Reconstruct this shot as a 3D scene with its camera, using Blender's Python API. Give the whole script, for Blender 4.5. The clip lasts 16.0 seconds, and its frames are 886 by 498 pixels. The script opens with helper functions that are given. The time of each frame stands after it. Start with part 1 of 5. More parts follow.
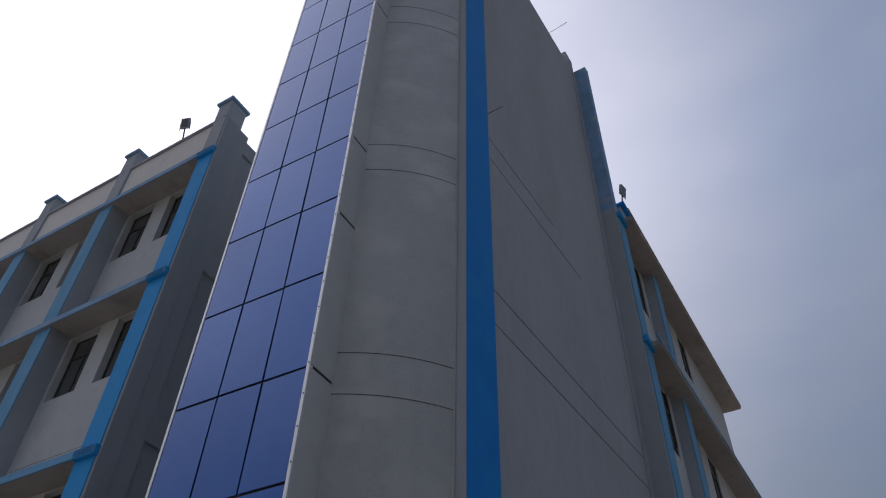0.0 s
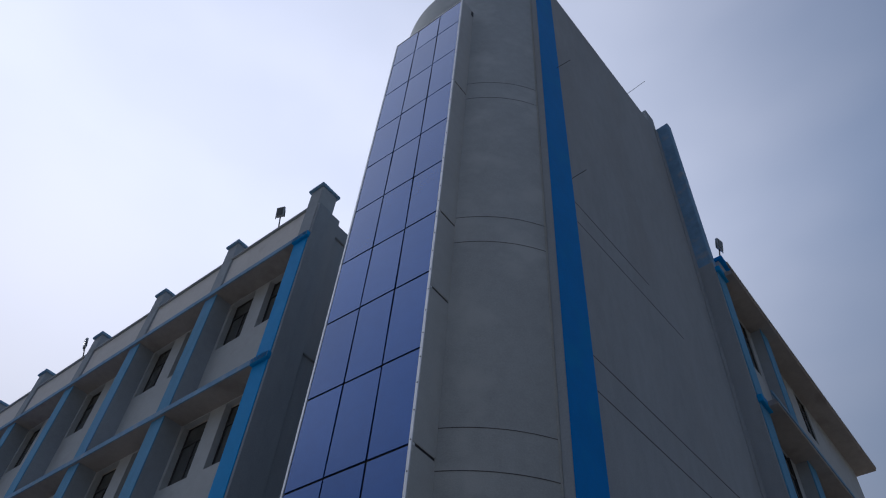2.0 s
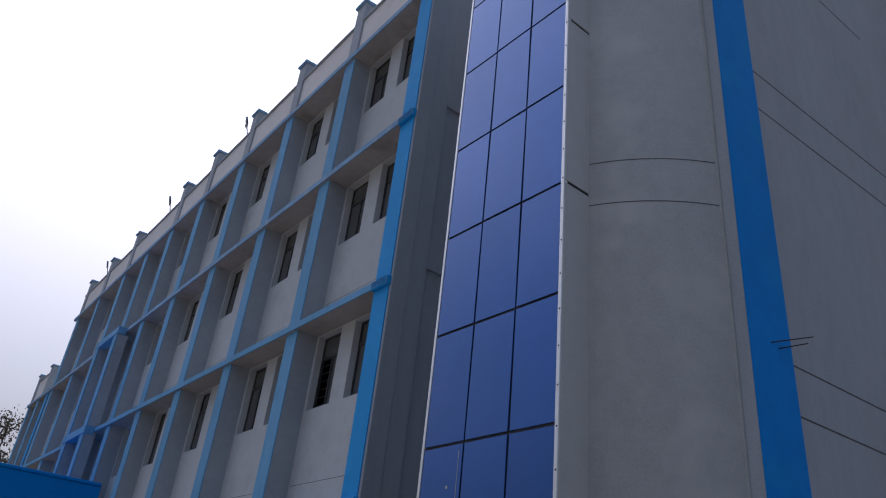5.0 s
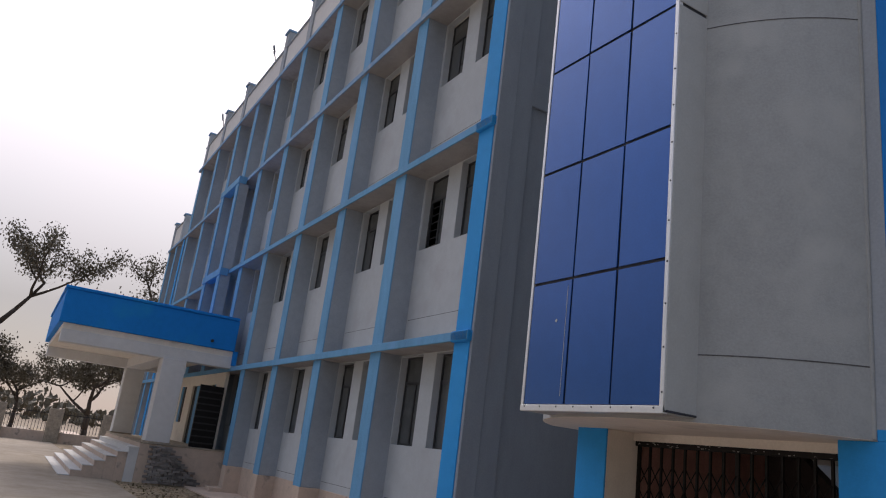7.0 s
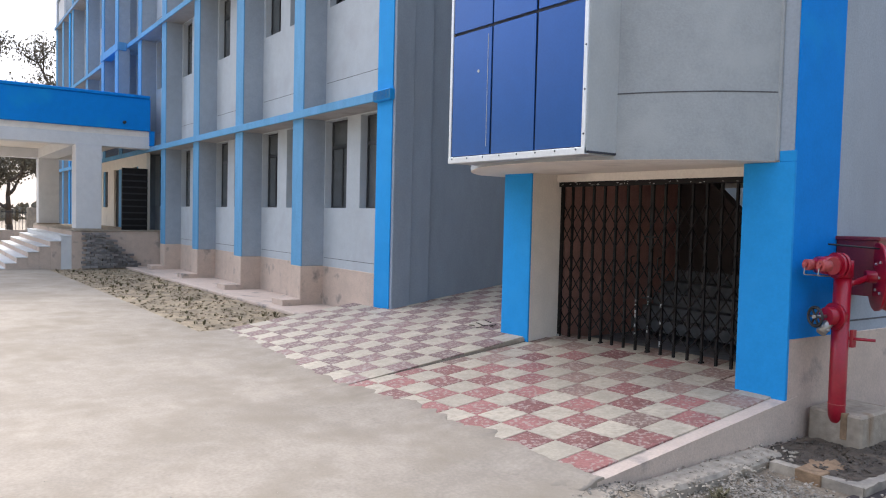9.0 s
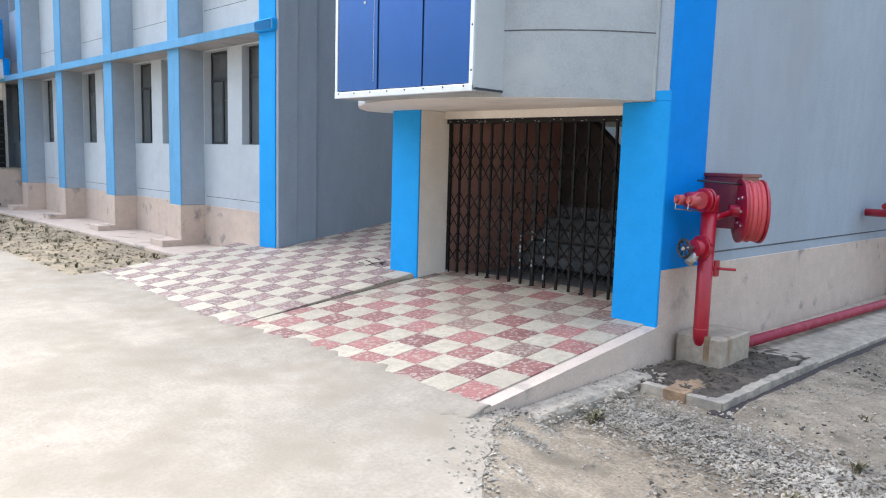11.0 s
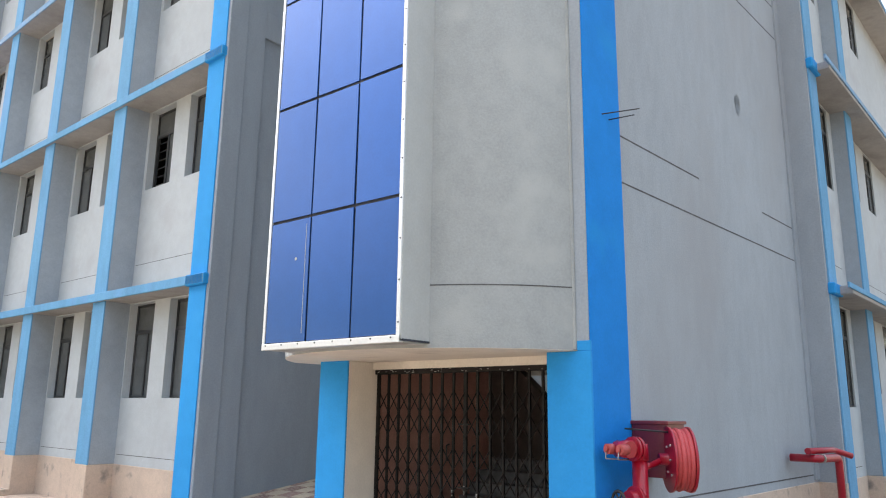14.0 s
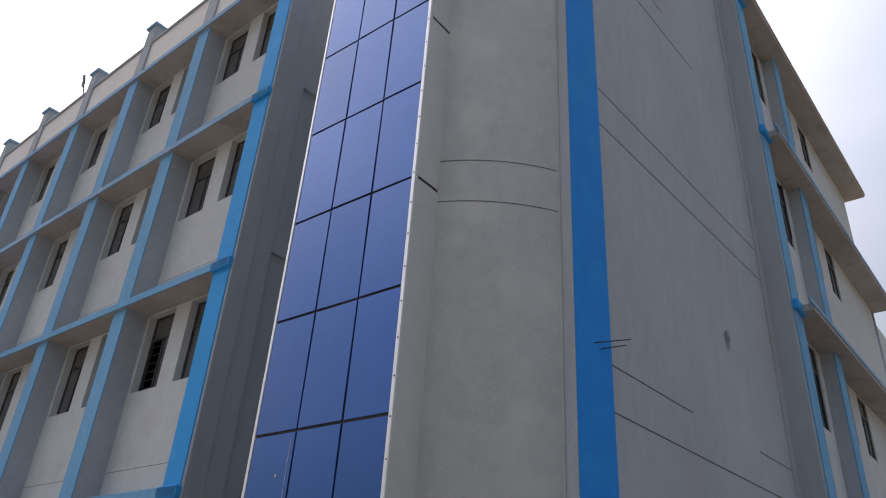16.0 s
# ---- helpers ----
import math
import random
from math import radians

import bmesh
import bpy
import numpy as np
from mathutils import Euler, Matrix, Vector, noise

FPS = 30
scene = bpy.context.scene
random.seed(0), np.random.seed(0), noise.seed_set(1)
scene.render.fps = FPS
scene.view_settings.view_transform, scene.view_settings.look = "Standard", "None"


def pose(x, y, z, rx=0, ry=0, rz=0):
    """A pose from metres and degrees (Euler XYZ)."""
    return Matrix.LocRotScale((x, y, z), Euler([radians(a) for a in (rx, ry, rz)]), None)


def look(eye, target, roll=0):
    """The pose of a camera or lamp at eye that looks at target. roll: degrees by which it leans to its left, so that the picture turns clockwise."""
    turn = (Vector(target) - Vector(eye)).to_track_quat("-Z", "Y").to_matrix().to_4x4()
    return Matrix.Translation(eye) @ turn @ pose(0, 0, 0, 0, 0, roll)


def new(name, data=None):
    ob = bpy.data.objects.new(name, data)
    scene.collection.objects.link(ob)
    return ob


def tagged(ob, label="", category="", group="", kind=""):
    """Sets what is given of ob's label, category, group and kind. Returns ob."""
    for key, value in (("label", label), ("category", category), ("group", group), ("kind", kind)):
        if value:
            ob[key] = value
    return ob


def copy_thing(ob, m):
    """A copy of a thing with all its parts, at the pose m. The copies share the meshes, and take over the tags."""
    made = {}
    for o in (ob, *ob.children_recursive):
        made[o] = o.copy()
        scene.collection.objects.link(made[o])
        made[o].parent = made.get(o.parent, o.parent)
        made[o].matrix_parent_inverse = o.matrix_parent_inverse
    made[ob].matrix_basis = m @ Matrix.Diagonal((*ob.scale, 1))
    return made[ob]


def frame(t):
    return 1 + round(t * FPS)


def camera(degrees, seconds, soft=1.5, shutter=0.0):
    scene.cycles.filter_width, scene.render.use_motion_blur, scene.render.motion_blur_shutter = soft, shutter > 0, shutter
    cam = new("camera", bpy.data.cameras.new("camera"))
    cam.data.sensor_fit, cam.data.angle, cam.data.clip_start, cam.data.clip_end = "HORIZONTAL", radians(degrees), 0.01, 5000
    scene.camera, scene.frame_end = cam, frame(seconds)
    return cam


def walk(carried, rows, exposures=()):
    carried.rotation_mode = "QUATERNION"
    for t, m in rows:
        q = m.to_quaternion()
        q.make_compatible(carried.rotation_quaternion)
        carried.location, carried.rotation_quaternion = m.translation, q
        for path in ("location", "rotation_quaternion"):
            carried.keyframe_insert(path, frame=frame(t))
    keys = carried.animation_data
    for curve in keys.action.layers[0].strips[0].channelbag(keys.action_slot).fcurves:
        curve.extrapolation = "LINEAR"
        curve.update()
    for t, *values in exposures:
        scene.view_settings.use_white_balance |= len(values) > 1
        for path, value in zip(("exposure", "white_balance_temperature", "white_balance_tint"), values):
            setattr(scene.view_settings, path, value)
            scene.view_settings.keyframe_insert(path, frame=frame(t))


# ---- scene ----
cam = camera(62.07, 16.0, 1.1)
PATH = [
    (0, (3.633, -6.689, 1.639), (2.9041, -5.4647, 3.0424), 1.74),
    (0.5, (3.627, -6.692, 1.642), (2.9142, -5.5744, 3.1395), 2.36),
    (1, (3.624, -6.696, 1.644), (2.8899, -5.6789, 3.2014), 3.43),
    (1.5, (3.622, -6.697, 1.641), (2.8497, -5.7326, 3.2139), 4.50),
    (2, (3.622, -6.696, 1.638), (2.7613, -5.7268, 3.1609), 5.75),
    (2.5, (3.622, -6.694, 1.627), (2.6794, -5.6983, 3.0839), 6.67),
    (3, (3.622, -6.689, 1.622), (2.6140, -5.6138, 2.9739), 6.85),
    (3.5, (3.622, -6.688, 1.621), (2.5313, -5.5543, 2.8556), 5.61),
    (4, (3.621, -6.687, 1.619), (2.4170, -5.5250, 2.7145), 5.07),
    (4.5, (3.617, -6.688, 1.621), (2.3562, -5.5488, 2.6752), 4.64),
    (5, (3.609, -6.693, 1.624), (2.2084, -5.6442, 2.5921), 6.52),
    (5.2, (3.613, -6.690, 1.624), (2.1438, -5.6933, 2.5456), 6.85),
    (7.3, (3.618, -6.687, 1.627), (1.9306, -5.7139, 2.0791), 6.03),
    (7.5, (3.620, -6.684, 1.625), (1.9354, -5.6725, 1.9950), 5.54),
    (8, (3.616, -6.682, 1.627), (1.9757, -5.5451, 1.7603), 3.71),
    (8.5, (3.611, -6.681, 1.627), (1.9912, -5.5080, 1.6157), 2.07),
    (9, (3.608, -6.679, 1.625), (2.0052, -5.4862, 1.5385), 1.40),
    (9.5, (3.609, -6.679, 1.623), (2.0694, -5.4108, 1.4822), 0.38),
    (10, (3.610, -6.680, 1.619), (2.1384, -5.3421, 1.4038), 0.11),
    (10.2, (3.608, -6.681, 1.614), (2.1578, -5.3275, 1.3608), 1.10),
    (12.3, (3.612, -6.684, 1.610), (2.3367, -5.1453, 1.5204), -0.28),
    (12.5, (3.614, -6.684, 1.607), (2.3499, -5.1345, 1.5736), -0.36),
    (13, (3.618, -6.679, 1.612), (2.3667, -5.1236, 1.7322), -0.38),
    (13.5, (3.624, -6.675, 1.618), (2.3694, -5.1426, 1.8980), 0.34),
    (14, (3.632, -6.674, 1.625), (2.3871, -5.1675, 2.0504), 0.76),
    (14.5, (3.634, -6.676, 1.630), (2.4369, -5.1825, 2.2097), 1.09),
    (15, (3.638, -6.681, 1.637), (2.4646, -5.2355, 2.3675), 1.67),
    (15.5, (3.644, -6.687, 1.636), (2.4956, -5.2867, 2.4850), 2.27),
    (16, (3.651, -6.687, 1.637), (2.5331, -5.3450, 2.6108), 3.98),
]
EXPOSURES = [(0, 0.38, 6550, 15), (0.6, 0.06, 6300, 14), (1.5, -0.02, 5950, 11), (2.5, 0.06, 5850, 12), (3.5, 0.50, 5800, 14), (5.0, 0.76, 6100, 17), (7.5, 1.50, 7100, 17), (8.2, 2.28, 6950, 14),
             (9.0, 2.33, 6550, 11), (10.2, 2.80, 6400, 8), (12.5, 2.90, 6380, 5), (13.5, 2.92, 6950, 6), (14.5, 2.56, 7500, 11), (15.3, 2.04, 7400, 13), (16.0, 1.44, 7250, 14)]
walk(cam, [(t, look(eye, target, roll)) for t, eye, target, roll in PATH], EXPOSURES)

# ---- world, sun, exposure ----
world = bpy.data.worlds.new("world")
scene.world = world
world.use_nodes = True
wn, wl = world.node_tree.nodes, world.node_tree.links
wn.clear()
w_out, w_bg = wn.new("ShaderNodeOutputWorld"), wn.new("ShaderNodeBackground")
w_sky = wn.new("ShaderNodeTexSky")
w_sky.sky_type, w_sky.sun_disc = "NISHITA", False
SUN_DIR = Vector((-0.86, 0.16, 0.62)).normalized()
w_sky.sun_elevation = math.asin(SUN_DIR.z)
w_sky.sun_rotation = math.atan2(SUN_DIR.x, SUN_DIR.y)
w_sky.air_density, w_sky.dust_density, w_sky.ozone_density = 1.4, 0.7, 2.5
w_co, w_map = wn.new("ShaderNodeTexCoord"), wn.new("ShaderNodeMapping")
w_map.inputs["Scale"].default_value = (1.0, 1.0, 2.2)
w_noise, w_ramp = wn.new("ShaderNodeTexNoise"), wn.new("ShaderNodeValToRGB")
w_noise.inputs["Scale"].default_value, w_noise.inputs["Detail"].default_value, w_noise.inputs["Roughness"].default_value = 1.5, 4.0, 0.5
w_ramp.color_ramp.elements[0].position, w_ramp.color_ramp.elements[1].position = 0.36, 0.68
w_ramp.color_ramp.elements[0].color, w_ramp.color_ramp.elements[1].color = (0.26, 0.26, 0.26, 1), (0.52, 0.52, 0.52, 1)
# a veil of thin cloud, white and brighter towards the sun
w_dot, w_glow = wn.new("ShaderNodeVectorMath"), wn.new("ShaderNodeMapRange")
w_dot.operation = "DOT_PRODUCT"
w_dot.inputs[1].default_value = SUN_DIR
w_glow.inputs["From Min"].default_value, w_glow.inputs["From Max"].default_value = 0.12, 1.0
w_glow.inputs["To Min"].default_value, w_glow.inputs["To Max"].default_value = 2.9, 10.0
w_glow.interpolation_type = "SMOOTHSTEP"
w_veil, w_mix = wn.new("ShaderNodeCombineColor"), wn.new("ShaderNodeMix")
w_mix.data_type = "RGBA"
w_blue = wn.new("ShaderNodeMath")
w_blue.operation = "MULTIPLY"
w_blue.inputs[1].default_value = 1.10
wl.new(w_co.outputs["Generated"], w_map.inputs["Vector"])
wl.new(w_map.outputs["Vector"], w_noise.inputs["Vector"])
wl.new(w_noise.outputs["Fac"], w_ramp.inputs["Fac"])
wl.new(w_co.outputs["Generated"], w_dot.inputs[0])
wl.new(w_dot.outputs["Value"], w_glow.inputs["Value"])
wl.new(w_glow.outputs["Result"], w_veil.inputs["Red"])
wl.new(w_glow.outputs["Result"], w_veil.inputs["Green"])
wl.new(w_glow.outputs["Result"], w_blue.inputs[0])
wl.new(w_blue.outputs["Value"], w_veil.inputs["Blue"])
w_near, w_sum = wn.new("ShaderNodeMapRange"), wn.new("ShaderNodeMath")
w_near.inputs["From Min"].default_value, w_near.inputs["From Max"].default_value = 0.42, 0.92
w_near.inputs["To Min"].default_value, w_near.inputs["To Max"].default_value = 0.0, 0.45
w_sum.operation, w_sum.use_clamp = "ADD", True
wl.new(w_dot.outputs["Value"], w_near.inputs["Value"])
wl.new(w_ramp.outputs["Color"], w_sum.inputs[0])
wl.new(w_near.outputs["Result"], w_sum.inputs[1])
wl.new(w_sum.outputs["Value"], w_mix.inputs["Factor"])
wl.new(w_sky.outputs["Color"], w_mix.inputs["A"])
wl.new(w_veil.outputs["Color"], w_mix.inputs["B"])
# a hazy overcast sky falls off towards the horizon
w_sep, w_fall, w_low = wn.new("ShaderNodeSeparateXYZ"), wn.new("ShaderNodeMapRange"), wn.new("ShaderNodeVectorMath")
w_fall.inputs["From Min"].default_value, w_fall.inputs["From Max"].default_value = 0.12, 0.75
w_fall.inputs["To Min"].default_value, w_fall.inputs["To Max"].default_value = 0.24, 1.0
w_low.operation = "SCALE"
wl.new(w_co.outputs["Generated"], w_sep.inputs["Vector"])
wl.new(w_sep.outputs["Z"], w_fall.inputs["Value"])
wl.new(w_mix.outputs["Result"], w_low.inputs[0])
wl.new(w_fall.outputs["Result"], w_low.inputs["Scale"])
wl.new(w_low.outputs["Vector"], w_bg.inputs["Color"])
w_bg.inputs["Strength"].default_value = 0.10
wl.new(w_bg.outputs["Background"], w_out.inputs["Surface"])

sun = new("sun", bpy.data.lights.new("sun", "SUN"))
sun.data.energy, sun.data.angle, sun.data.color = 1.0, radians(18), (1.0, 0.96, 0.9)
sun.matrix_world = look(SUN_DIR * 60, (0, 0, 0))


# ---- materials ----
def material(name, color, rough=0.8, metal=0.0, grain=40.0, spread=0.12, stain=None, stain_scale=1.2, stain_at=(0.55, 0.75),
             bump=0.15, bump_scale=60.0, specular=0.5, coat=0.0, per_piece=0.0, streak=1.0, mottle=0.45):
    """A painted, plastered or stony surface: base colour, fine grain, blotches of another colour and a fine relief."""
    m = bpy.data.materials.new(name)
    m.use_nodes = True
    n, l = m.node_tree.nodes, m.node_tree.links
    b = n["Principled BSDF"]
    b.inputs["Roughness"].default_value, b.inputs["Metallic"].default_value = rough, metal
    b.inputs["Specular IOR Level"].default_value, b.inputs["Coat Weight"].default_value = specular, coat
    co, mp = n.new("ShaderNodeNewGeometry"), n.new("ShaderNodeMapping")
    mp.inputs["Scale"].default_value = (1, 1, streak)
    l.new(co.outputs["Position"], mp.inputs["Vector"])

    def noise_at(scale, detail=5.0, src=co.outputs["Position"]):
        t = n.new("ShaderNodeTexNoise")
        t.inputs["Scale"].default_value, t.inputs["Detail"].default_value = scale, detail
        l.new(src, t.inputs["Vector"])
        return t

    fine, wide = noise_at(grain), noise_at(0.7, 4.0, mp.outputs["Vector"])
    add = n.new("ShaderNodeMath")
    add.operation = "ADD"
    l.new(fine.outputs["Fac"], add.inputs[0])
    l.new(wide.outputs["Fac"], add.inputs[1])
    rng = n.new("ShaderNodeMapRange")
    rng.inputs["From Min"].default_value, rng.inputs["From Max"].default_value = 0.74, 1.26
    rng.inputs["To Min"].default_value, rng.inputs["To Max"].default_value = 1 - spread, 1 + spread
    l.new(add.outputs["Value"], rng.inputs["Value"])
    mid, mr, mm = noise_at(5.5, 6.0, mp.outputs["Vector"]), n.new("ShaderNodeMapRange"), n.new("ShaderNodeMath")
    mr.inputs["From Min"].default_value, mr.inputs["From Max"].default_value = 0.36, 0.64
    mr.inputs["To Min"].default_value, mr.inputs["To Max"].default_value = 1 - mottle * spread, 1 + mottle * spread
    l.new(mid.outputs["Fac"], mr.inputs["Value"])
    mm.operation = "MULTIPLY"
    l.new(rng.outputs["Result"], mm.inputs[0])
    l.new(mr.outputs["Result"], mm.inputs[1])
    value = mm.outputs["Value"]
    if per_piece:
        info, pr, mu = n.new("ShaderNodeObjectInfo"), n.new("ShaderNodeMapRange"), n.new("ShaderNodeMath")
        pr.inputs["To Min"].default_value, pr.inputs["To Max"].default_value = 1 - per_piece, 1 + per_piece
        l.new(info.outputs["Random"], pr.inputs["Value"])
        mu.operation = "MULTIPLY"
        l.new(value, mu.inputs[0])
        l.new(pr.outputs["Result"], mu.inputs[1])
        value = mu.outputs["Value"]
    base = n.new("ShaderNodeVectorMath")
    base.operation = "SCALE"
    base.inputs[0].default_value = color
    l.new(value, base.inputs["Scale"])
    out = base.outputs["Vector"]
    if stain:
        s, r, mix = noise_at(stain_scale, 8.0, mp.outputs["Vector"]), n.new("ShaderNodeValToRGB"), n.new("ShaderNodeMix")
        r.color_ramp.elements[0].position, r.color_ramp.elements[1].position = stain_at
        mix.data_type = "RGBA"
        l.new(s.outputs["Fac"], r.inputs["Fac"])
        l.new(r.outputs["Color"], mix.inputs["Factor"])
        l.new(out, mix.inputs["A"])
        mix.inputs["B"].default_value = (*stain, 1)
        out = mix.outputs["Result"]
    l.new(out, b.inputs["Base Color"])
    if bump:
        h, bp = noise_at(bump_scale, 6.0), n.new("ShaderNodeBump")
        bp.inputs["Strength"].default_value, bp.inputs["Distance"].default_value = bump, 0.02
        l.new(h.outputs["Fac"], bp.inputs["Height"])
        l.new(bp.outputs["Normal"], b.inputs["Normal"])
    return m


WALL = material("pale_grey_wall_paint", (0.475, 0.515, 0.545), 0.85, spread=0.06, stain=(0.40, 0.41, 0.44), stain_at=(0.55, 0.85), bump=0.12)
TOWER = material("grey_cement_paint", (0.345, 0.366, 0.372), 0.85, spread=0.08, stain=(0.41, 0.43, 0.43), stain_scale=1.5, stain_at=(0.52, 0.68), bump=0.15)
SIDE = material("blue_grey_wall_paint", (0.335, 0.375, 0.42), 0.85, spread=0.08, stain=(0.31, 0.325, 0.35), stain_scale=0.5, stain_at=(0.5, 0.8), bump=0.2, streak=0.4)
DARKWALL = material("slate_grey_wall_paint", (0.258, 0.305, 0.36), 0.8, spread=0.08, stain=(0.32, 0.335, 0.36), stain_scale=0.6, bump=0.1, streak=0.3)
LEDGE = material("grey_ledge_paint", (0.37, 0.36, 0.355), 0.85, spread=0.12, stain=(0.28, 0.27, 0.26), stain_scale=2.0, bump=0.15)
PILGREY = material("mid_grey_paint", (0.33, 0.378, 0.43), 0.85, spread=0.08, bump=0.1)
BLUE = material("sky_blue_paint", (0.02, 0.305, 0.71), 0.6, spread=0.05, stain=(0.03, 0.33, 0.74), stain_scale=2.0, bump=0.08, specular=0.1)
PIERBLUE = material("weathered_blue_paint", (0.13, 0.345, 0.57), 0.7, spread=0.12, stain=(0.16, 0.34, 0.60), stain_scale=1.4, bump=0.08, specular=0.15, streak=0.3)
PALEBLUE = material("faded_blue_paint", (0.20, 0.36, 0.56), 0.75, spread=0.15, stain=(0.36, 0.42, 0.5), stain_scale=3.0, bump=0.08, specular=0.2)
BLUEDARK = material("deep_blue_paint", (0.004, 0.225, 0.68), 0.6, spread=0.06, stain=(0.008, 0.27, 0.66), stain_scale=1.0, bump=0.08, specular=0.08)
CREAM = material("cream_paint", (0.80, 0.74, 0.66), 0.85, spread=0.06, stain=(0.48, 0.43, 0.38), stain_at=(0.6, 0.85), bump=0.1)
BEIGE = material("beige_plinth_paint", (0.58, 0.455, 0.37), 0.85, spread=0.1, stain=(0.24, 0.21, 0.19), stain_scale=2.6, stain_at=(0.60, 0.74), bump=0.25)
WHITE = material("white_paint", (0.66, 0.66, 0.66), 0.8, spread=0.06, stain=(0.5, 0.5, 0.5), stain_at=(0.6, 0.9), bump=0.08)
YARD = material("dusty_concrete", (0.345, 0.288, 0.226), 0.92, grain=30, spread=0.13, stain=(0.28, 0.23, 0.172), stain_scale=1.7, stain_at=(0.45, 0.7), bump=0.35, bump_scale=30)
CEMENT = material("raw_cement", (0.40, 0.335, 0.262), 0.9, grain=14, spread=0.25, stain=(0.22, 0.195, 0.17), stain_scale=2.2, bump=0.4, bump_scale=30)
DIRT = material("gravelly_soil", (0.275, 0.215, 0.152), 0.95, grain=45, spread=0.34, stain=(0.165, 0.13, 0.09), stain_scale=3.2, stain_at=(0.5, 0.72), bump=0.9, bump_scale=14)
SOIL = material("tan_garden_soil", (0.35, 0.27, 0.175), 0.95, grain=25, spread=0.35, stain=(0.20, 0.155, 0.10), stain_scale=2.5, stain_at=(0.45, 0.65), bump=0.9, bump_scale=12)
# damp soil of the pit; the same colour paints shade into the ramp seam
WET_AND_SHADE = material("damp_soil_and_seam_shade", (0.085, 0.064, 0.046), 0.6, grain=14, spread=0.35, stain=(0.16, 0.12, 0.082), stain_scale=3.5, bump=0.9, bump_scale=20)
BLOCK = material("rust_streaked_cement", (0.39, 0.315, 0.24), 0.9, grain=14, spread=0.2, stain=(0.25, 0.15, 0.08), stain_scale=3.2, stain_at=(0.58, 0.72), bump=0.4, streak=0.25)
RUST = material("rust_stained_cement", (0.30, 0.19, 0.11), 0.9, grain=20, spread=0.3, bump=0.3)
STONE = material("stone_chips", (0.36, 0.31, 0.25), 0.9, grain=8, spread=0.4, bump=0.2)
TILE_RED = material("worn_red_floor_tile", (0.29, 0.115, 0.10), 0.6, grain=40, spread=0.22, stain=(0.39, 0.30, 0.25), stain_scale=24, stain_at=(0.52, 0.62), bump=0.15, per_piece=0.28)
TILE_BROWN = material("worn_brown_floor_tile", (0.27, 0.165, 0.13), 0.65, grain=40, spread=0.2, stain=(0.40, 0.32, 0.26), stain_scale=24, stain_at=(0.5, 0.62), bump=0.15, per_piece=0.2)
TILE_DUSTY = material("dusty_red_floor_tile", (0.235, 0.14, 0.125), 0.7, grain=40, spread=0.2, stain=(0.37, 0.305, 0.26), stain_scale=20, stain_at=(0.49, 0.62), bump=0.15, per_piece=0.2)
TILE_WHITE = material("cream_floor_tile", (0.465, 0.395, 0.30), 0.6, grain=30, spread=0.14, stain=(0.38, 0.315, 0.235), stain_scale=14.0, stain_at=(0.5, 0.7), bump=0.12, per_piece=0.08)
JOINT = material("dark_sealant", (0.035, 0.037, 0.05), 0.7, spread=0.3, bump=0.1)
LINE = material("dark_score_line", (0.09, 0.09, 0.095), 0.9, spread=0.3, bump=0.0)
ALU = material("brushed_aluminium", (0.72, 0.73, 0.74), 0.38, metal=0.55, spread=0.05, bump=0.03)
CLAD = material("silver_cladding_sheet", (0.46, 0.475, 0.475), 0.45, metal=0.25, spread=0.06, bump=0.03)
IRON = material("brown_gate_paint", (0.010, 0.008, 0.008), 0.55, spread=0.3, stain=(0.03, 0.02, 0.018), stain_scale=9, stain_at=(0.6, 0.75), bump=0.1, specular=0.25)
BLACKIRON = material("black_iron", (0.02, 0.02, 0.022), 0.5, spread=0.2, bump=0.05)
RED = material("fire_red_paint", (0.37, 0.005, 0.022), 0.35, spread=0.12, stain=(0.36, 0.02, 0.03), stain_scale=6, bump=0.04, coat=0.3)
REDDARK = material("maroon_cabinet_paint", (0.16, 0.012, 0.022), 0.4, spread=0.15, bump=0.05, coat=0.2)
REDPIPE = material("faded_red_pipe_paint", (0.30, 0.02, 0.045), 0.5, spread=0.15, stain=(0.34, 0.08, 0.09), stain_scale=7, bump=0.05)
HOSE = material("red_rubber_hose", (0.52, 0.07, 0.075), 0.55, spread=0.1, bump=0.05)
CAPRED = material("pale_red_plastic_cap", (0.42, 0.07, 0.065), 0.5, spread=0.1, bump=0.02)
BRASS = material("dull_steel", (0.42, 0.40, 0.37), 0.4, metal=0.8, spread=0.1, bump=0.03)
FRAME = material("dark_window_frame", (0.032, 0.034, 0.037), 0.5, spread=0.15, bump=0.03)
SASH = material("grey_shutter_glass", (0.09, 0.097, 0.10), 0.18, spread=0.12, stain=(0.14, 0.15, 0.155), stain_scale=1.5, bump=0.0, specular=0.7)
ROOM = material("dim_room_plaster", (0.5, 0.48, 0.45), 0.9, bump=0.05)
BROWN = material("maroon_inner_wall", (0.42, 0.23, 0.19), 0.85, spread=0.15, bump=0.1)
# near-black brown in place of deep shade: below the stair flight, in the gutter
SHADE_FILL = material("shade_fill_brown", (0.06, 0.045, 0.042), 0.8, spread=0.2, bump=0.1)
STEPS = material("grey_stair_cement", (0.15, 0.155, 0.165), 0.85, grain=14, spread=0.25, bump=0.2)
BARK = material("tree_bark", (0.07, 0.055, 0.045), 0.95, spread=0.3, bump=0.5, bump_scale=12)
LEAF = material("dry_green_leaf", (0.115, 0.10, 0.07), 0.8, spread=0.4, bump=0.0)
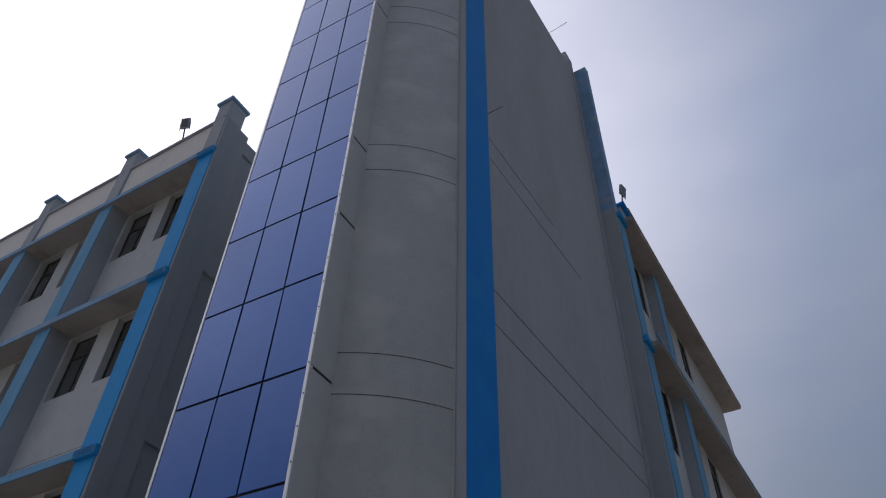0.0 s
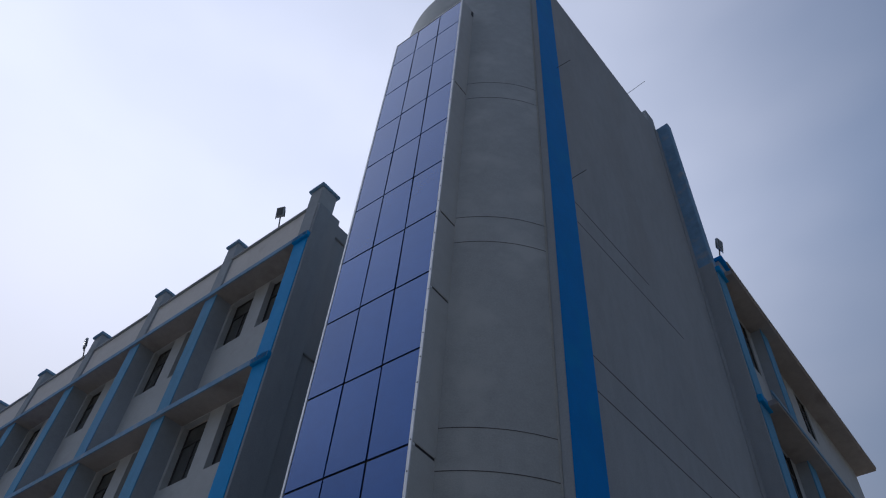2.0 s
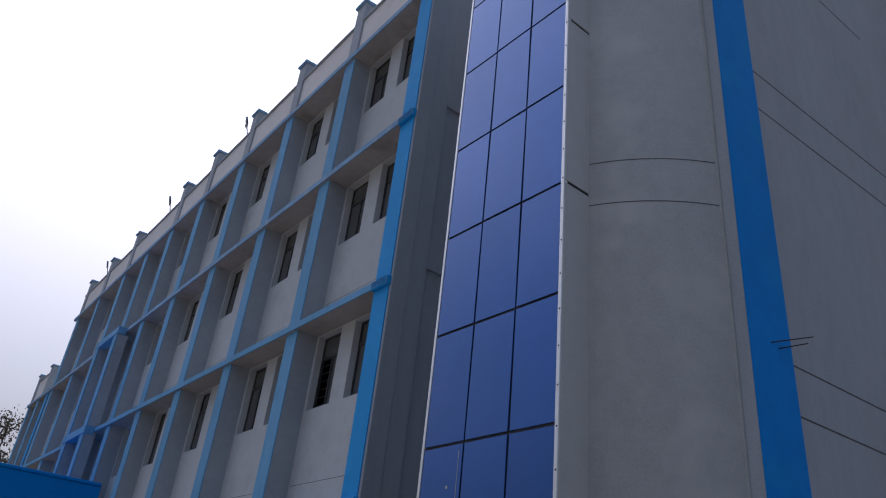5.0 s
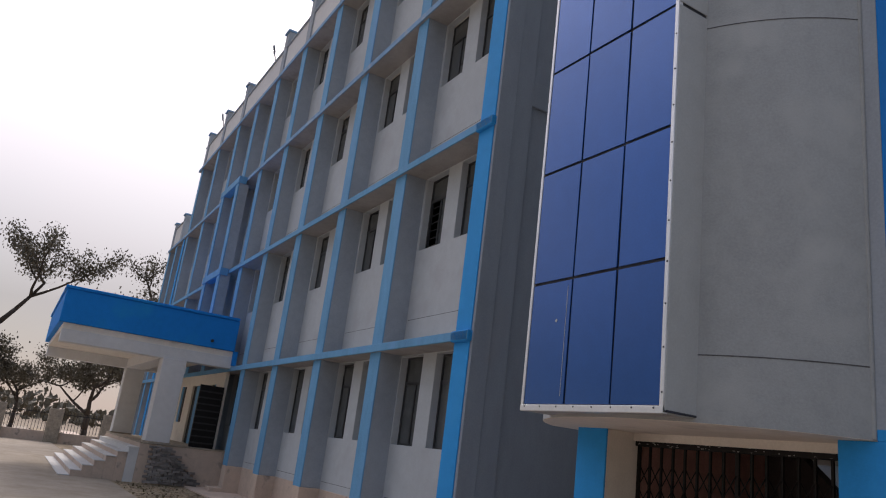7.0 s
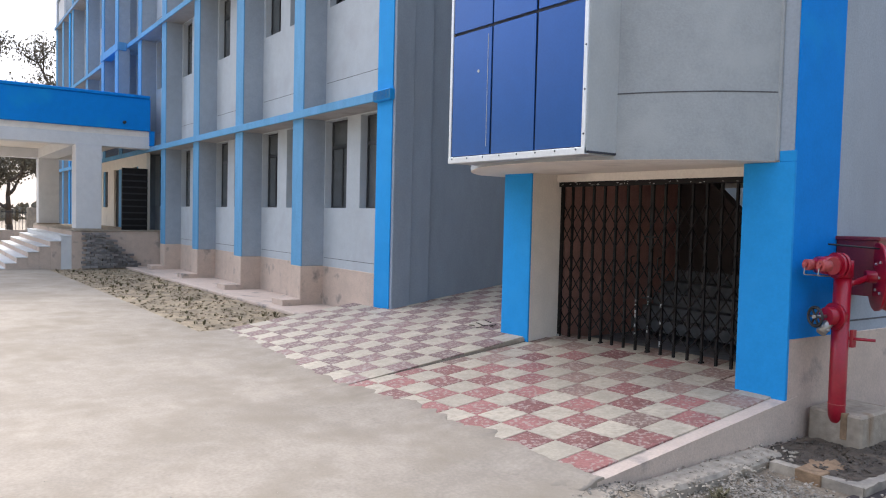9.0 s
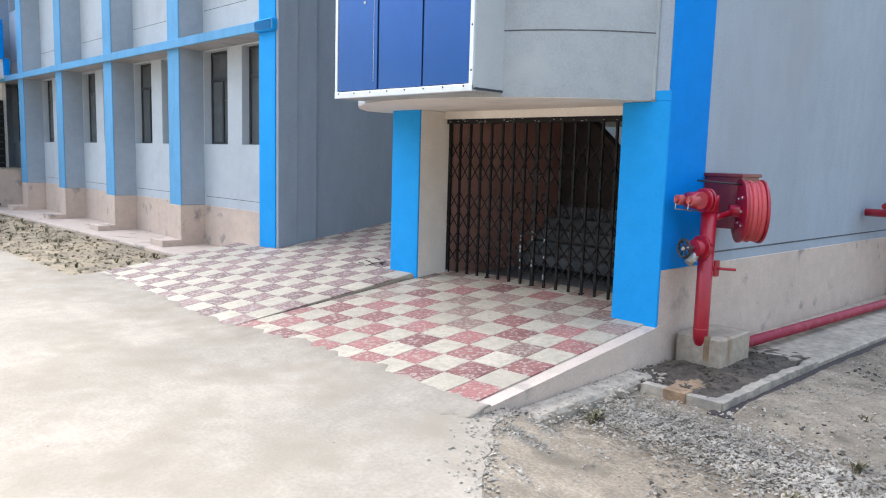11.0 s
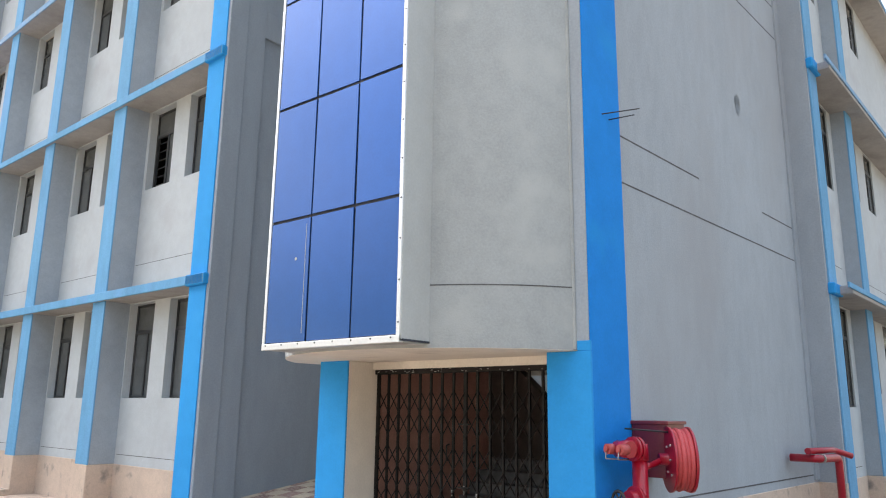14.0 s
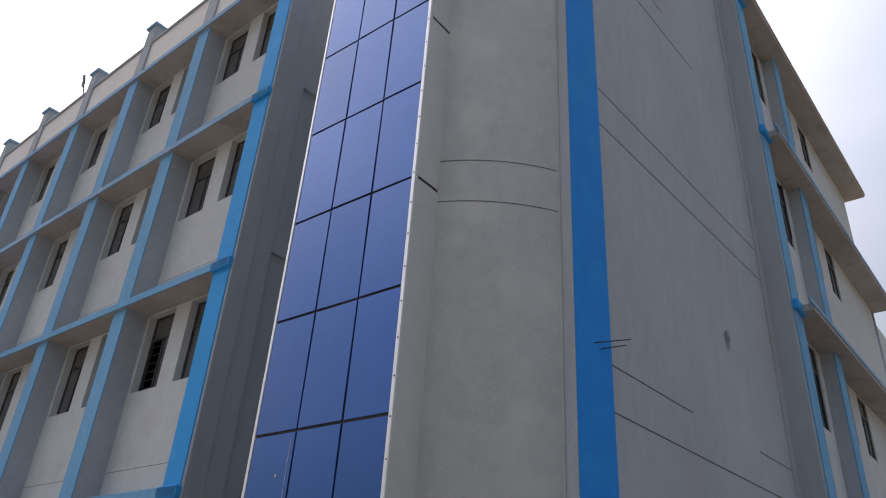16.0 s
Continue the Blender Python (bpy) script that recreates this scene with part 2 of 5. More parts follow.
BRICK = material("grey_loose_brick", (0.24, 0.22, 0.21), 0.9, spread=0.3, bump=0.3, per_piece=0.35)
GRASS = material("dry_weed", (0.15, 0.125, 0.065), 0.9, spread=0.4, bump=0.0)
DULLWHITE = material("rusty_white_tank", (0.45, 0.45, 0.44), 0.6, bump=0.05)


def blue_glass():
    m = material("blue_reflective_glass", (0.014, 0.092, 0.335), 0.07, metal=0.42, spread=0.06, bump=0.0, specular=0.45, coat=0.45, per_piece=0.06)
    b = m.node_tree.nodes["Principled BSDF"]
    b.inputs["IOR"].default_value, b.inputs["Coat Roughness"].default_value, b.inputs["Coat IOR"].default_value = 1.5, 0.03, 1.5
    return m


GLASSBLUE = blue_glass()


# ---- helpers of this scene ----
def part(name, bm, mat, parent=None, label="", smooth=False):
    me = bpy.data.meshes.new(name)
    bmesh.ops.recalc_face_normals(bm, faces=bm.faces)
    bm.to_mesh(me)
    bm.free()
    for m in (mat if isinstance(mat, (list, tuple)) else (mat,)):
        me.materials.append(m)
    if smooth:
        for p in me.polygons:
            p.use_smooth = True
    ob = new(name, me)
    if parent:
        ob.parent = parent
    if label:
        ob["label"] = label
    return ob


def thing(name, label, category, group="", kind="", at=None):
    ob = new(name)
    ob.empty_display_size = 0.2
    if at is not None:
        ob.matrix_basis = at
    return tagged(ob, label, category, group, kind)


def add_box(bm, x0, x1, y0, y1, z0, z1, bevel=0.0, mat=0, m=None):
    x0, x1, y0, y1, z0, z1 = min(x0, x1), max(x0, x1), min(y0, y1), max(y0, y1), min(z0, z1), max(z0, z1)
    vs = [bm.verts.new(p) for p in ((x0, y0, z0), (x1, y0, z0), (x1, y1, z0), (x0, y1, z0), (x0, y0, z1), (x1, y0, z1), (x1, y1, z1), (x0, y1, z1))]
    fs = [bm.faces.new([vs[i] for i in f]) for f in ((3, 2, 1, 0), (4, 5, 6, 7), (0, 1, 5, 4), (1, 2, 6, 5), (2, 3, 7, 6), (3, 0, 4, 7))]
    for f in fs:
        f.material_index = mat
    if m is not None:
        for v in vs:
            v.co = m @ v.co
    if bevel:
        es = {e for f in fs for e in f.edges}
        bmesh.ops.bevel(bm, geom=list(es), offset=bevel, segments=1, affect="EDGES")
    return fs


def boxes(name, dims, mat, parent=None, label="", bevel=0.0, m=None):
    bm = bmesh.new()
    for d in dims:
        add_box(bm, *d, bevel=bevel, m=m)
    return part(name, bm, mat, parent, label)


def add_rod(bm, a, b, r, seg=12, r2=None, mat=0):
    a, b = Vector(a), Vector(b)
    d = b - a
    made = bmesh.ops.create_cone(bm, cap_ends=True, segments=seg, radius1=r, radius2=r if r2 is None else r2, depth=d.length,
                                 matrix=Matrix.Translation((a + b) / 2) @ d.to_track_quat("Z", "Y").to_matrix().to_4x4())
    for v in made["verts"]:
        for f in v.link_faces:
            f.material_index = mat
            f.smooth = len(f.verts) == 4


def rods(name, pairs, r, mat, parent=None, label="", seg=12):
    bm = bmesh.new()
    for a, b in pairs:
        add_rod(bm, a, b, r, seg)
    return part(name, bm, mat, parent, label)


def bend_pipe(name, pts, r, mat, parent=None, label="", seg=14):
    """A pipe swept along rounded corners."""
    pts = [Vector(p) for p in pts]
    path = [pts[0]]
    for i in range(1, len(pts) - 1):
        p, a, b = pts[i], (pts[i - 1] - pts[i]).normalized(), (pts[i + 1] - pts[i]).normalized()
        k = r * 2.0
        for s in range(6):
            t = s / 5
            path.append((p + a * k) * (1 - t) ** 2 + p * 2 * t * (1 - t) + (p + b * k) * t ** 2)
    path.append(pts[-1])
    bm = bmesh.new()
    rings, ref = [], None
    for i, p in enumerate(path):
        d = (path[min(i + 1, len(path) - 1)] - path[max(i - 1, 0)]).normalized()
        ref = d.orthogonal().normalized() if ref is None else (ref - d * ref.dot(d)).normalized()
        side = d.cross(ref)
        rings.append([bm.verts.new(p + (ref * math.cos(2 * math.pi * k / seg) + side * math.sin(2 * math.pi * k / seg)) * r) for k in range(seg)])
    for q, w in zip(rings, rings[1:]):
        for k in range(seg):
            f = bm.faces.new((q[k], q[(k + 1) % seg], w[(k + 1) % seg], w[k]))
            f.smooth = True
    bm.faces.new(rings[0][::-1])
    bm.faces.new(rings[-1])
    return part(name, bm, mat, parent, label)


# ---- ground ----
GZ = -0.45      # bare ground
YZ = -0.33      # top of the concrete yard


def ground_sheet():
    bm = bmesh.new()
    n, rings = 64, [0, 2, 4, 7, 11, 17, 26, 45, 90, 250, 700, 2500]
    rows = []
    for r in rings:
        if r == 0:
            rows.append([bm.verts.new((3, -4, GZ))])
            continue
        rows.append([bm.verts.new((3 + r * math.cos(2 * math.pi * k / n), -4 + r * math.sin(2 * math.pi * k / n),
                                   GZ + (0.02 * noise.noise((r * 1.3, k * 0.7, 0)) if r < 50 else 0))) for k in range(n)])
    for k in range(n):
        bm.faces.new((rows[0][0], rows[1][k], rows[1][(k + 1) % n]))
        for a, b in zip(rows[1:], rows[2:]):
            bm.faces.new((a[k], b[k], b[(k + 1) % n], a[(k + 1) % n]))
    return tagged(part("ground", bm, DIRT), "bare gravelly soil round the building", "ground", kind="structure")


ground_ob = ground_sheet()
bm = bmesh.new()
lines = []
for dx, dz in ((-0.12, YZ - GZ - 0.01), (0.06, YZ - GZ - 0.004), (0.35, 0.07), (0.9, 0.015), (1.5, -0.03)):
    row = []
    for k in range(44):
        t = k / 43
        wob = 0.10 * noise.noise((k * 0.55, dx * 3, 1.5)) if dx > 0 else 0
        row.append(bm.verts.new((0.15 + 1.05 * t + 4.0 * t * t + dx + wob, -2.3 - 3.6 * t, GZ + dz + wob * 0.12)))
    lines.append(row)
for p, q in zip(lines, lines[1:]):
    for k in range(43):
        bm.faces.new((p[k], q[k], q[k + 1], p[k + 1])).smooth = True
part("soil_bank", bm, DIRT, ground_ob, "loose soil banked against the yard edge")


def yard():
    """The concrete yard: a slab with an uneven edge towards the gravel."""
    rnd = random.Random(4)
    bm = bmesh.new()
    edge = []
    for i in range(40):
        t = i / 39
        edge.append((0.15 + 1.05 * t + 0.05 * rnd.uniform(-1, 1) + 4.0 * t * t, -2.35 - 3.6 * t))
    outline = edge + [(30, -14), (30, -60), (-75, -60), (-75, -3.1), (-8.3, -2.74), (-8.2, 0.05), (-0.05, 0.05), (-0.05, -2.2)]
    top = [bm.verts.new((x, y, YZ)) for x, y in outline]
    low = [bm.verts.new((x, y, GZ - 0.1)) for x, y in outline]
    bm.faces.new(top)
    for i in range(len(top)):
        j = (i + 1) % len(top)
        bm.faces.new((top[i], low[i], low[j], top[j]))
    bmesh.ops.triangulate(bm, faces=[f for f in bm.faces if len(f.verts) > 4])
    return tagged(part("yard_slab", bm, YARD), "dusty pale concrete yard slab with a broken edge", "yard", kind="structure")


yard()
tagged(boxes("planting_strip", [(-75, -8.3, -2.85, -0.45, GZ - 0.05, YZ - 0.03)], SOIL), "bare soil strip with dry weeds beside the wall", "planting strip", kind="structure")
tagged(boxes("wall_apron", [(-75, -8.2, -0.5, 0.9, GZ - 0.1, -0.30)], BEIGE, bevel=0.02), "cement apron at the foot of the wall", "apron", kind="structure")


# ---- ramps: plane z = a + b x + k y ----
def ramp_z(q, x, y):
    return q[0] + q[1] * x + q[2] * y


RAMP_R, RAMP_L = (-0.006, -0.003, 0.109), (0.122, 0.0158, 0.132)


def ramp_body(name, outline, q, mat, label):
    bm = bmesh.new()
    top = [bm.verts.new((x, y, ramp_z(q, x, y) - 0.012)) for x, y in outline]
    low = [bm.verts.new((x, y, GZ - 0.15)) for x, y in outline]
    bm.faces.new(top)
    for i in range(len(top)):
        j = (i + 1) % len(top)
        bm.faces.new((top[i], low[i], low[j], top[j]))
    return tagged(part(name, bm, mat), label, "ramp", kind="structure")


SEAM_X, SEAM_K = -3.50, 0.03


def seam(y):
    """The line on which the two ramps meet."""
    return SEAM_X + SEAM_K * min(y, 0.0)


ramp_right = ramp_body("entrance_ramp", [(0.075, 0.2), (0.03, -2.55), (-3.0, -2.98), (seam(-3.0) + 0.005, -3.0), (seam(0.6) + 0.005, 0.6), (-0.45, 0.9)], RAMP_R, BEIGE,
                       "sloping entrance ramp with red and cream chequered tiles")
ramp_left = ramp_body("passage_ramp", [(seam(0.0), 0.05), (-3.9, 0.05), (-3.9, 7.0), (-7.0, 7.0), (-7.0, 0.08), (-8.25, 0.08), (-8.25, -2.55), (seam(-2.75), -2.75)], RAMP_L, CEMENT,
                      "sloping passage ramp with worn chequered tiles")


def ramp_toe(owner, p, r, q, out0, out1, cover, seed):
    """A feathered cement skim with a ragged edge that carries the ramp down to the yard."""
    n, rnd = 90, random.Random(seed)
    bm = bmesh.new()
    rows = []
    for k in range(n + 1):
        t = k / n
        x, y = p[0] + (r[0] - p[0]) * t, p[1] + (r[1] - p[1]) * t
        out = out0 + (out1 - out0) * min(1.0, t * 3) + 0.16 * noise.noise((x * 1.6, seed, 0)) + 0.05 * rnd.uniform(-1, 1)
        inner = 0.04 + cover * min(1.0, t * 1.4) + 0.14 * max(0.0, noise.noise((x * 2.6, seed + 4, 0)) + 0.15) + 0.07 * noise.noise((x * 9.0, seed + 8, 0)) * min(1.0, t * 4) + 0.02 * rnd.random()
        z0, z1 = ramp_z(q, x, y + inner) + 0.007, ramp_z(q, x, y) + 0.010
        rows.append([bm.verts.new((x, y + inner, z0 - 0.006)), bm.verts.new((x, y + inner - 0.015, z0)), bm.verts.new((x, y, z1)), bm.verts.new((x, y - out * 0.35, z1 * 0.6 + YZ * 0.4 - 0.006)),
                     bm.verts.new((x, y - out * 0.7, z1 * 0.22 + YZ * 0.78 - 0.002)), bm.verts.new((x, y - out, YZ - 0.008)), bm.verts.new((x, y - out, GZ - 0.1)), bm.verts.new((x, y + inner, GZ - 0.1))])
    for u, v in zip(rows, rows[1:]):
        for k in range(8):
            bm.faces.new((u[k], v[k], v[(k + 1) % 8], u[(k + 1) % 8])).smooth = k < 5
    bm.faces.new(rows[0])
    bm.faces.new(rows[-1][::-1])
    part("toe", bm, YARD, owner, "pale cement feather edge")


ramp_toe(ramp_right, (0.03, -2.55), (seam(-3.0) - 0.09, -3.0), RAMP_R, 0.2, 0.5, 0.32, 3)
ramp_toe(ramp_left, (seam(-2.75), -2.75), (-8.25, -2.55), RAMP_L, 0.6, 0.5, 0.16, 9)
# solid dark strip that paints the gap's shade between the two ramps
bm = bmesh.new()
ring = [[bm.verts.new((seam(y) + dx, y, ramp_z(RAMP_R, seam(y), y) + dz)) for y in (0.04, -0.5, -1.0, -1.5, -2.1)] for dx, dz in ((0.0, -0.05), (0.016, -0.05), (0.016, 0.006), (0.0, 0.006))]
for a, b in zip(ring, ring[1:] + ring[:1]):
    for k in range(4):
        bm.faces.new((a[k], a[k + 1], b[k + 1], b[k]))
part("seam_joint", bm, WET_AND_SHADE, ramp_right, "dark strip painting the shade in the joint between the ramps")
tagged(boxes("ramp_kerb", [(0.05, 0.32, -2.2, -0.45, GZ - 0.1, -0.36)], CEMENT, bevel=0.03), "low rough cement kerb beside the ramp", "kerb", kind="structure")


# ---- the left wing ----
STOREY, LEDGE0 = 4.09, 3.61


def wall_with_openings(bm, u0, u1, z0, z1, v0, v1, openings, put):
    """One closed slab from u0 to u1 and z0 to z1 with openings (ua, ub, za, zb); put(u, v, z) places a point."""
    us = sorted({u0, u1, *(o[0] for o in openings), *(o[1] for o in openings)})
    zs = sorted({z0, z1, *(o[2] for o in openings), *(o[3] for o in openings)})
    made = {}

    def vert(i, k, v):
        if (i, k, v) not in made:
            made[i, k, v] = bm.verts.new(put(us[i], v, zs[k]))
        return made[i, k, v]

    def solid(i, k):
        if not (0 <= i < len(us) - 1 and 0 <= k < len(zs) - 1):
            return False
        cu, cz = (us[i] + us[i + 1]) / 2, (zs[k] + zs[k + 1]) / 2
        return not any(a < cu < b and c < cz < d for a, b, c, d in openings)

    for i in range(len(us) - 1):
        for k in range(len(zs) - 1):
            if not solid(i, k):
                continue
            for v in (v0, v1):
                bm.faces.new((vert(i, k, v), vert(i + 1, k, v), vert(i + 1, k + 1, v), vert(i, k + 1, v)))
            for near, a, b in ((solid(i - 1, k), (i, k), (i, k + 1)), (solid(i + 1, k), (i + 1, k), (i + 1, k + 1)),
                               (solid(i, k - 1), (i, k), (i + 1, k)), (solid(i, k + 1), (i, k + 1), (i + 1, k + 1))):
                if not near:
                    bm.faces.new((vert(*a, v0), vert(*b, v0), vert(*b, v1), vert(*a, v1)))


def put_box(bm, u0, u1, v0, v1, z0, z1, put, bevel=0.0):
    c = [put(u, v, z) for u in (u0, u1) for v in (v0, v1) for z in (z0, z1)]
    add_box(bm, min(p[0] for p in c), max(p[0] for p in c), min(p[1] for p in c), max(p[1] for p in c), z0, z1, bevel)


def window_part(parent, put, u0, u1, z0, z1, v, variant):
    """A two-light steel window: frame with transom, panes, and a handle."""
    bm = bmesh.new()
    w, zt = 0.045, z1 - 0.30 * (z1 - z0)
    um = u0 + (u1 - u0) * 0.5
    lights = ((u0 + w, um - 0.03, z0 + w, zt - 0.035), (um + 0.03, u1 - w, z0 + w, zt - 0.035), (u0 + w, u1 - w, zt + 0.035, z1 - w))
    wall_with_openings(bm, u0, u1, z0, z1, v - 0.03, v + 0.03, lights, put)
    win = part("window", bm, FRAME, parent, "dark steel-framed window")
    for a, b, c, d in lights:
        bm = bmesh.new()
        if variant and a > um:
            continue
        put_box(bm, a, b, v - 0.008, v + 0.008, c, d, put)
        part("pane", bm, SASH, win, "dull grey glass")
    for k in (0.36, 0.68):
        bm = bmesh.new()
        zz = z0 + (zt - z0) * k
        put_box(bm, u0 + w, um - 0.03, v + 0.009, v + 0.02, zz - 0.009, zz + 0.009, put)
        part("glazing_bar", bm, FRAME, win)
    if variant:
        for i in range(6):
            bm = bmesh.new()
            zz = z0 + w + (zt - z0 - 0.1) * (i + 0.5) / 6
            put_box(bm, um + 0.03, u1 - w, v - 0.03, v - 0.018, zz - 0.01, zz + 0.01, put)
            part("grille_bar", bm, BLACKIRON, win, "thin black window bar")
    bm = bmesh.new()
    zz = z0 + 0.28 * (z1 - z0)
    put_box(bm, u0 + 0.02, u0 + 0.06, v + 0.03, v + 0.09, zz - 0.06, zz + 0.06, put)
    part("stay", bm, BLACKIRON, win)
    return win


def facade(owner, put, piers, pier_w, depth, u_end, top_u_end, floors=4, plinth=(0.52, 0.52), wall_z0=-0.5, skip=(), flip=False, reach=0.06, start=0):
    """A wing's long side: recessed wall bays with windows in pairs, blue-fronted piers and ledges at each floor."""
    wall_v = -depth
    bm_all = []
    for f in range(floors):
        z_lo = wall_z0 if f == 0 else LEDGE0 + (f - 1) * STOREY + 0.16
        z_hi = LEDGE0 + f * STOREY + 0.02
        sill, head = 1.88 + f * STOREY - (0.12 if f == 0 else 0.0), LEDGE0 + f * STOREY - 0.02
        for i in range(len(piers) - 1):
            if (i, f) in skip:
                continue
            a, b = piers[i] + pier_w / 2, piers[i + 1] - pier_w / 2
            wd, ops = b - a, []
            if wd > 5:
                ops = [(a + 0.8, a + 1.6, sill + 0.3, head), (a + 2.4, a + 3.2, sill + 0.3, head)]
            elif wd > 1.4:
                k = wd / 2.9
                for s, e in ((0.47 * k, 1.36 * k), (1.88 * k, 2.80 * k)) if not flip else ((0.3 * k, 1.1 * k), (1.7 * k, 2.5 * k)):
                    o = 0.08 if f == 0 and not flip else 0.0
                    ops.append((a + s + o, a + e + o, sill, head))
            bm = bmesh.new()
            wall_with_openings(bm, a - 0.02, b + 0.02, max(z_lo, plinth[0]) if f == 0 else z_lo, z_hi, wall_v, wall_v - 0.23, ops, put)
            bay = part("wall_bay", bm, WALL, owner, "pale grey plastered wall bay")
            if f == 0:
                bm = bmesh.new()
                put_box(bm, a - 0.02, b + 0.02, wall_v + 0.012, wall_v - 0.23, z_lo, plinth[0], put, 0.008)
                part("plinth", bm, BEIGE, owner, "stained beige plinth band")
            bm = bmesh.new()
            for zz in ((0.70,) if f == 0 else (z_lo + 0.10, z_lo + 0.62)):
                put_box(bm, a + 0.25, b - 0.06 if not flip else b - 0.3, wall_v + 0.002, wall_v - 0.02, zz - 0.005, zz + 0.005, put)
            part("score_line", bm, LINE, bay)
            for j, (s, e, c, d) in enumerate(ops):
                window_part(owner, put, s, e, c, d, wall_v - (0.06 if flip else 0.185), (i * 7 + f * 5 + j * 4 + 2) % 11 == 0)
        # piers between ledges
        for i, u in enumerate(piers):
            if (i, f) in skip:
                continue
            z0 = z_lo - 0.01 if f else (plinth[0] if i else -0.1)
            bm = bmesh.new()
            put_box(bm, u - pier_w / 2, u + pier_w / 2, -0.02, -depth - 0.1, z0, z_hi, put, 0.012)
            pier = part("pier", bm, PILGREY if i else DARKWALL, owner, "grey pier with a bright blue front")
            bm = bmesh.new()
            put_box(bm, u - pier_w / 2 - 0.002, u + pier_w / 2 + 0.002, 0.0, -0.03, z0, z_hi - 0.004, put, 0.006)
            part("pier_front", bm, BLUE if i == 0 and not flip else PIERBLUE, pier, "bright blue painted front")
            if f == 0 and i:
                bm = bmesh.new()
                put_box(bm, u - pier_w / 2 - 0.004, u + pier_w / 2 + 0.004, 0.006, -depth - 0.1, wall_z0, plinth[0], put, 0.012)
                part("pier_plinth", bm, BEIGE, pier, "beige painted pier foot")
                if not flip:
                    bm = bmesh.new()
                    put_box(bm, u - pier_w / 2 - 0.06, u + pier_w / 2 + 0.02, 0.42, 0.006, -0.4, -0.17, put, 0.012)
                    part("footing", bm, BEIGE, pier, "beige cement footing")
        # ledge
        zl = LEDGE0 + f * STOREY
        end = top_u_end if f >= (2 if flip else floors - 1) else u_end
        bm = bmesh.new()
        put_box(bm, piers[0] + 0.02, end, reach, -depth - 0.05, zl + 0.006, zl + 0.15, put, 0.01)
        ledge = part("ledge", bm, LEDGE, owner, "projecting concrete ledge")
        bm = bmesh.new()
        put_box(bm, piers[0] - pier_w / 2 - 0.03, end, reach + 0.025, reach - 0.012, zl + (0.07 if flip else 0.0), zl + 0.165, put, 0.008)
        top = f == floors - 1
        part("ledge_edge", bm, LEDGE if top and flip else PALEBLUE if f > 1 or (flip and f) else PIERBLUE, ledge, "blue painted ledge edge")
        if not start:
            bm = bmesh.new()
            put_box(bm, piers[0] - pier_w / 2 - 0.04, piers[0] + pier_w / 2 + 0.02, 0.085, -0.04, zl - 0.015, zl + 0.18, put, 0.02)
            part("ledge_cap", bm, BLUE, ledge, "bright blue ledge end cap")


def parapet(owner, put, piers, pier_w, depth, u_end, z, h_pier):
    bm = bmesh.new()
    put_box(bm, piers[0] - pier_w / 2 + 0.02, u_end, -0.06, -0.2, z, z + 1.35, put, 0.01)
    par = part("parapet", bm, WHITE, owner, "off-white parapet wall")
    bm = bmesh.new()
    put_box(bm, piers[0] - pier_w / 2, u_end, 0.0, -0.26, z + 1.35, z + 1.42, put, 0.01)
    part("coping", bm, PILGREY, par, "grey parapet coping")
    for u in piers:
        bm = bmesh.new()
        put_box(bm, u - pier_w / 2, u + pier_w / 2, 0.0, -0.55, z, z + h_pier, put, 0.012)
        pier = part("parapet_pier", bm, PILGREY, owner, "grey-blue parapet pier")
        bm = bmesh.new()
        put_box(bm, u - pier_w / 2 - 0.06, u + pier_w / 2 + 0.06, 0.07, -0.62, z + h_pier, z + h_pier + 0.09, put, 0.015)
        part("pier_cap", bm, PALEBLUE, pier, "faded blue cap slab")


# the wing turns back slightly from the tower's front
WING_M = Matrix.Translation((-7.2, 0.1, 0)) @ pose(0, 0, 0, 0, 0, -math.degrees(math.atan(0.019))) @ Matrix.Translation((7.2, -0.1, 0))
left_wing = thing("college_wing", "four-storey pale grey wing with bright blue piers and ledges", "building", at=WING_M)


def put_left(u, v, z):
    return (-u, 0.1 - v, z)


PIERS_L = [7.29, 10.85, 14.37, 17.87, 21.36, 24.6, 27.6, 30.75, 34.8, 38.75]
facade(left_wing, put_left, PIERS_L, 0.5, 0.52, 39.4, 39.4)
parapet(left_wing, put_left, [u for u in PIERS_L if u != 27.6], 0.46, 0.4, 39.3, LEDGE0 + 3 * STOREY + 0.16, 2.08)
facade(left_wing, put_left, [39.66, 41.8, 44.0], 0.5, 0.52, 44.3, 44.3, floors=3, start=1)
parapet(left_wing, put_left, [41.2, 44.0], 0.46, 0.4, 44.2, LEDGE0 + 2 * STOREY + 0.16, 1.7)
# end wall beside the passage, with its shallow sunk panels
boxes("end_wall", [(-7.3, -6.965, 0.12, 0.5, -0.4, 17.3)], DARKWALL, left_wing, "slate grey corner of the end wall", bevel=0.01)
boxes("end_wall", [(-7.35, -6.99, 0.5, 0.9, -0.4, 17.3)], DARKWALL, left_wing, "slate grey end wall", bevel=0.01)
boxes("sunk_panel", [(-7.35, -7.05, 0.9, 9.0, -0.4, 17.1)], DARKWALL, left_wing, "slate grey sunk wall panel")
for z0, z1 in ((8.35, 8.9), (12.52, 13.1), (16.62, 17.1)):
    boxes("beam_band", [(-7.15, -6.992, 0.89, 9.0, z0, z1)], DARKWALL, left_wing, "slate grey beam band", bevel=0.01)
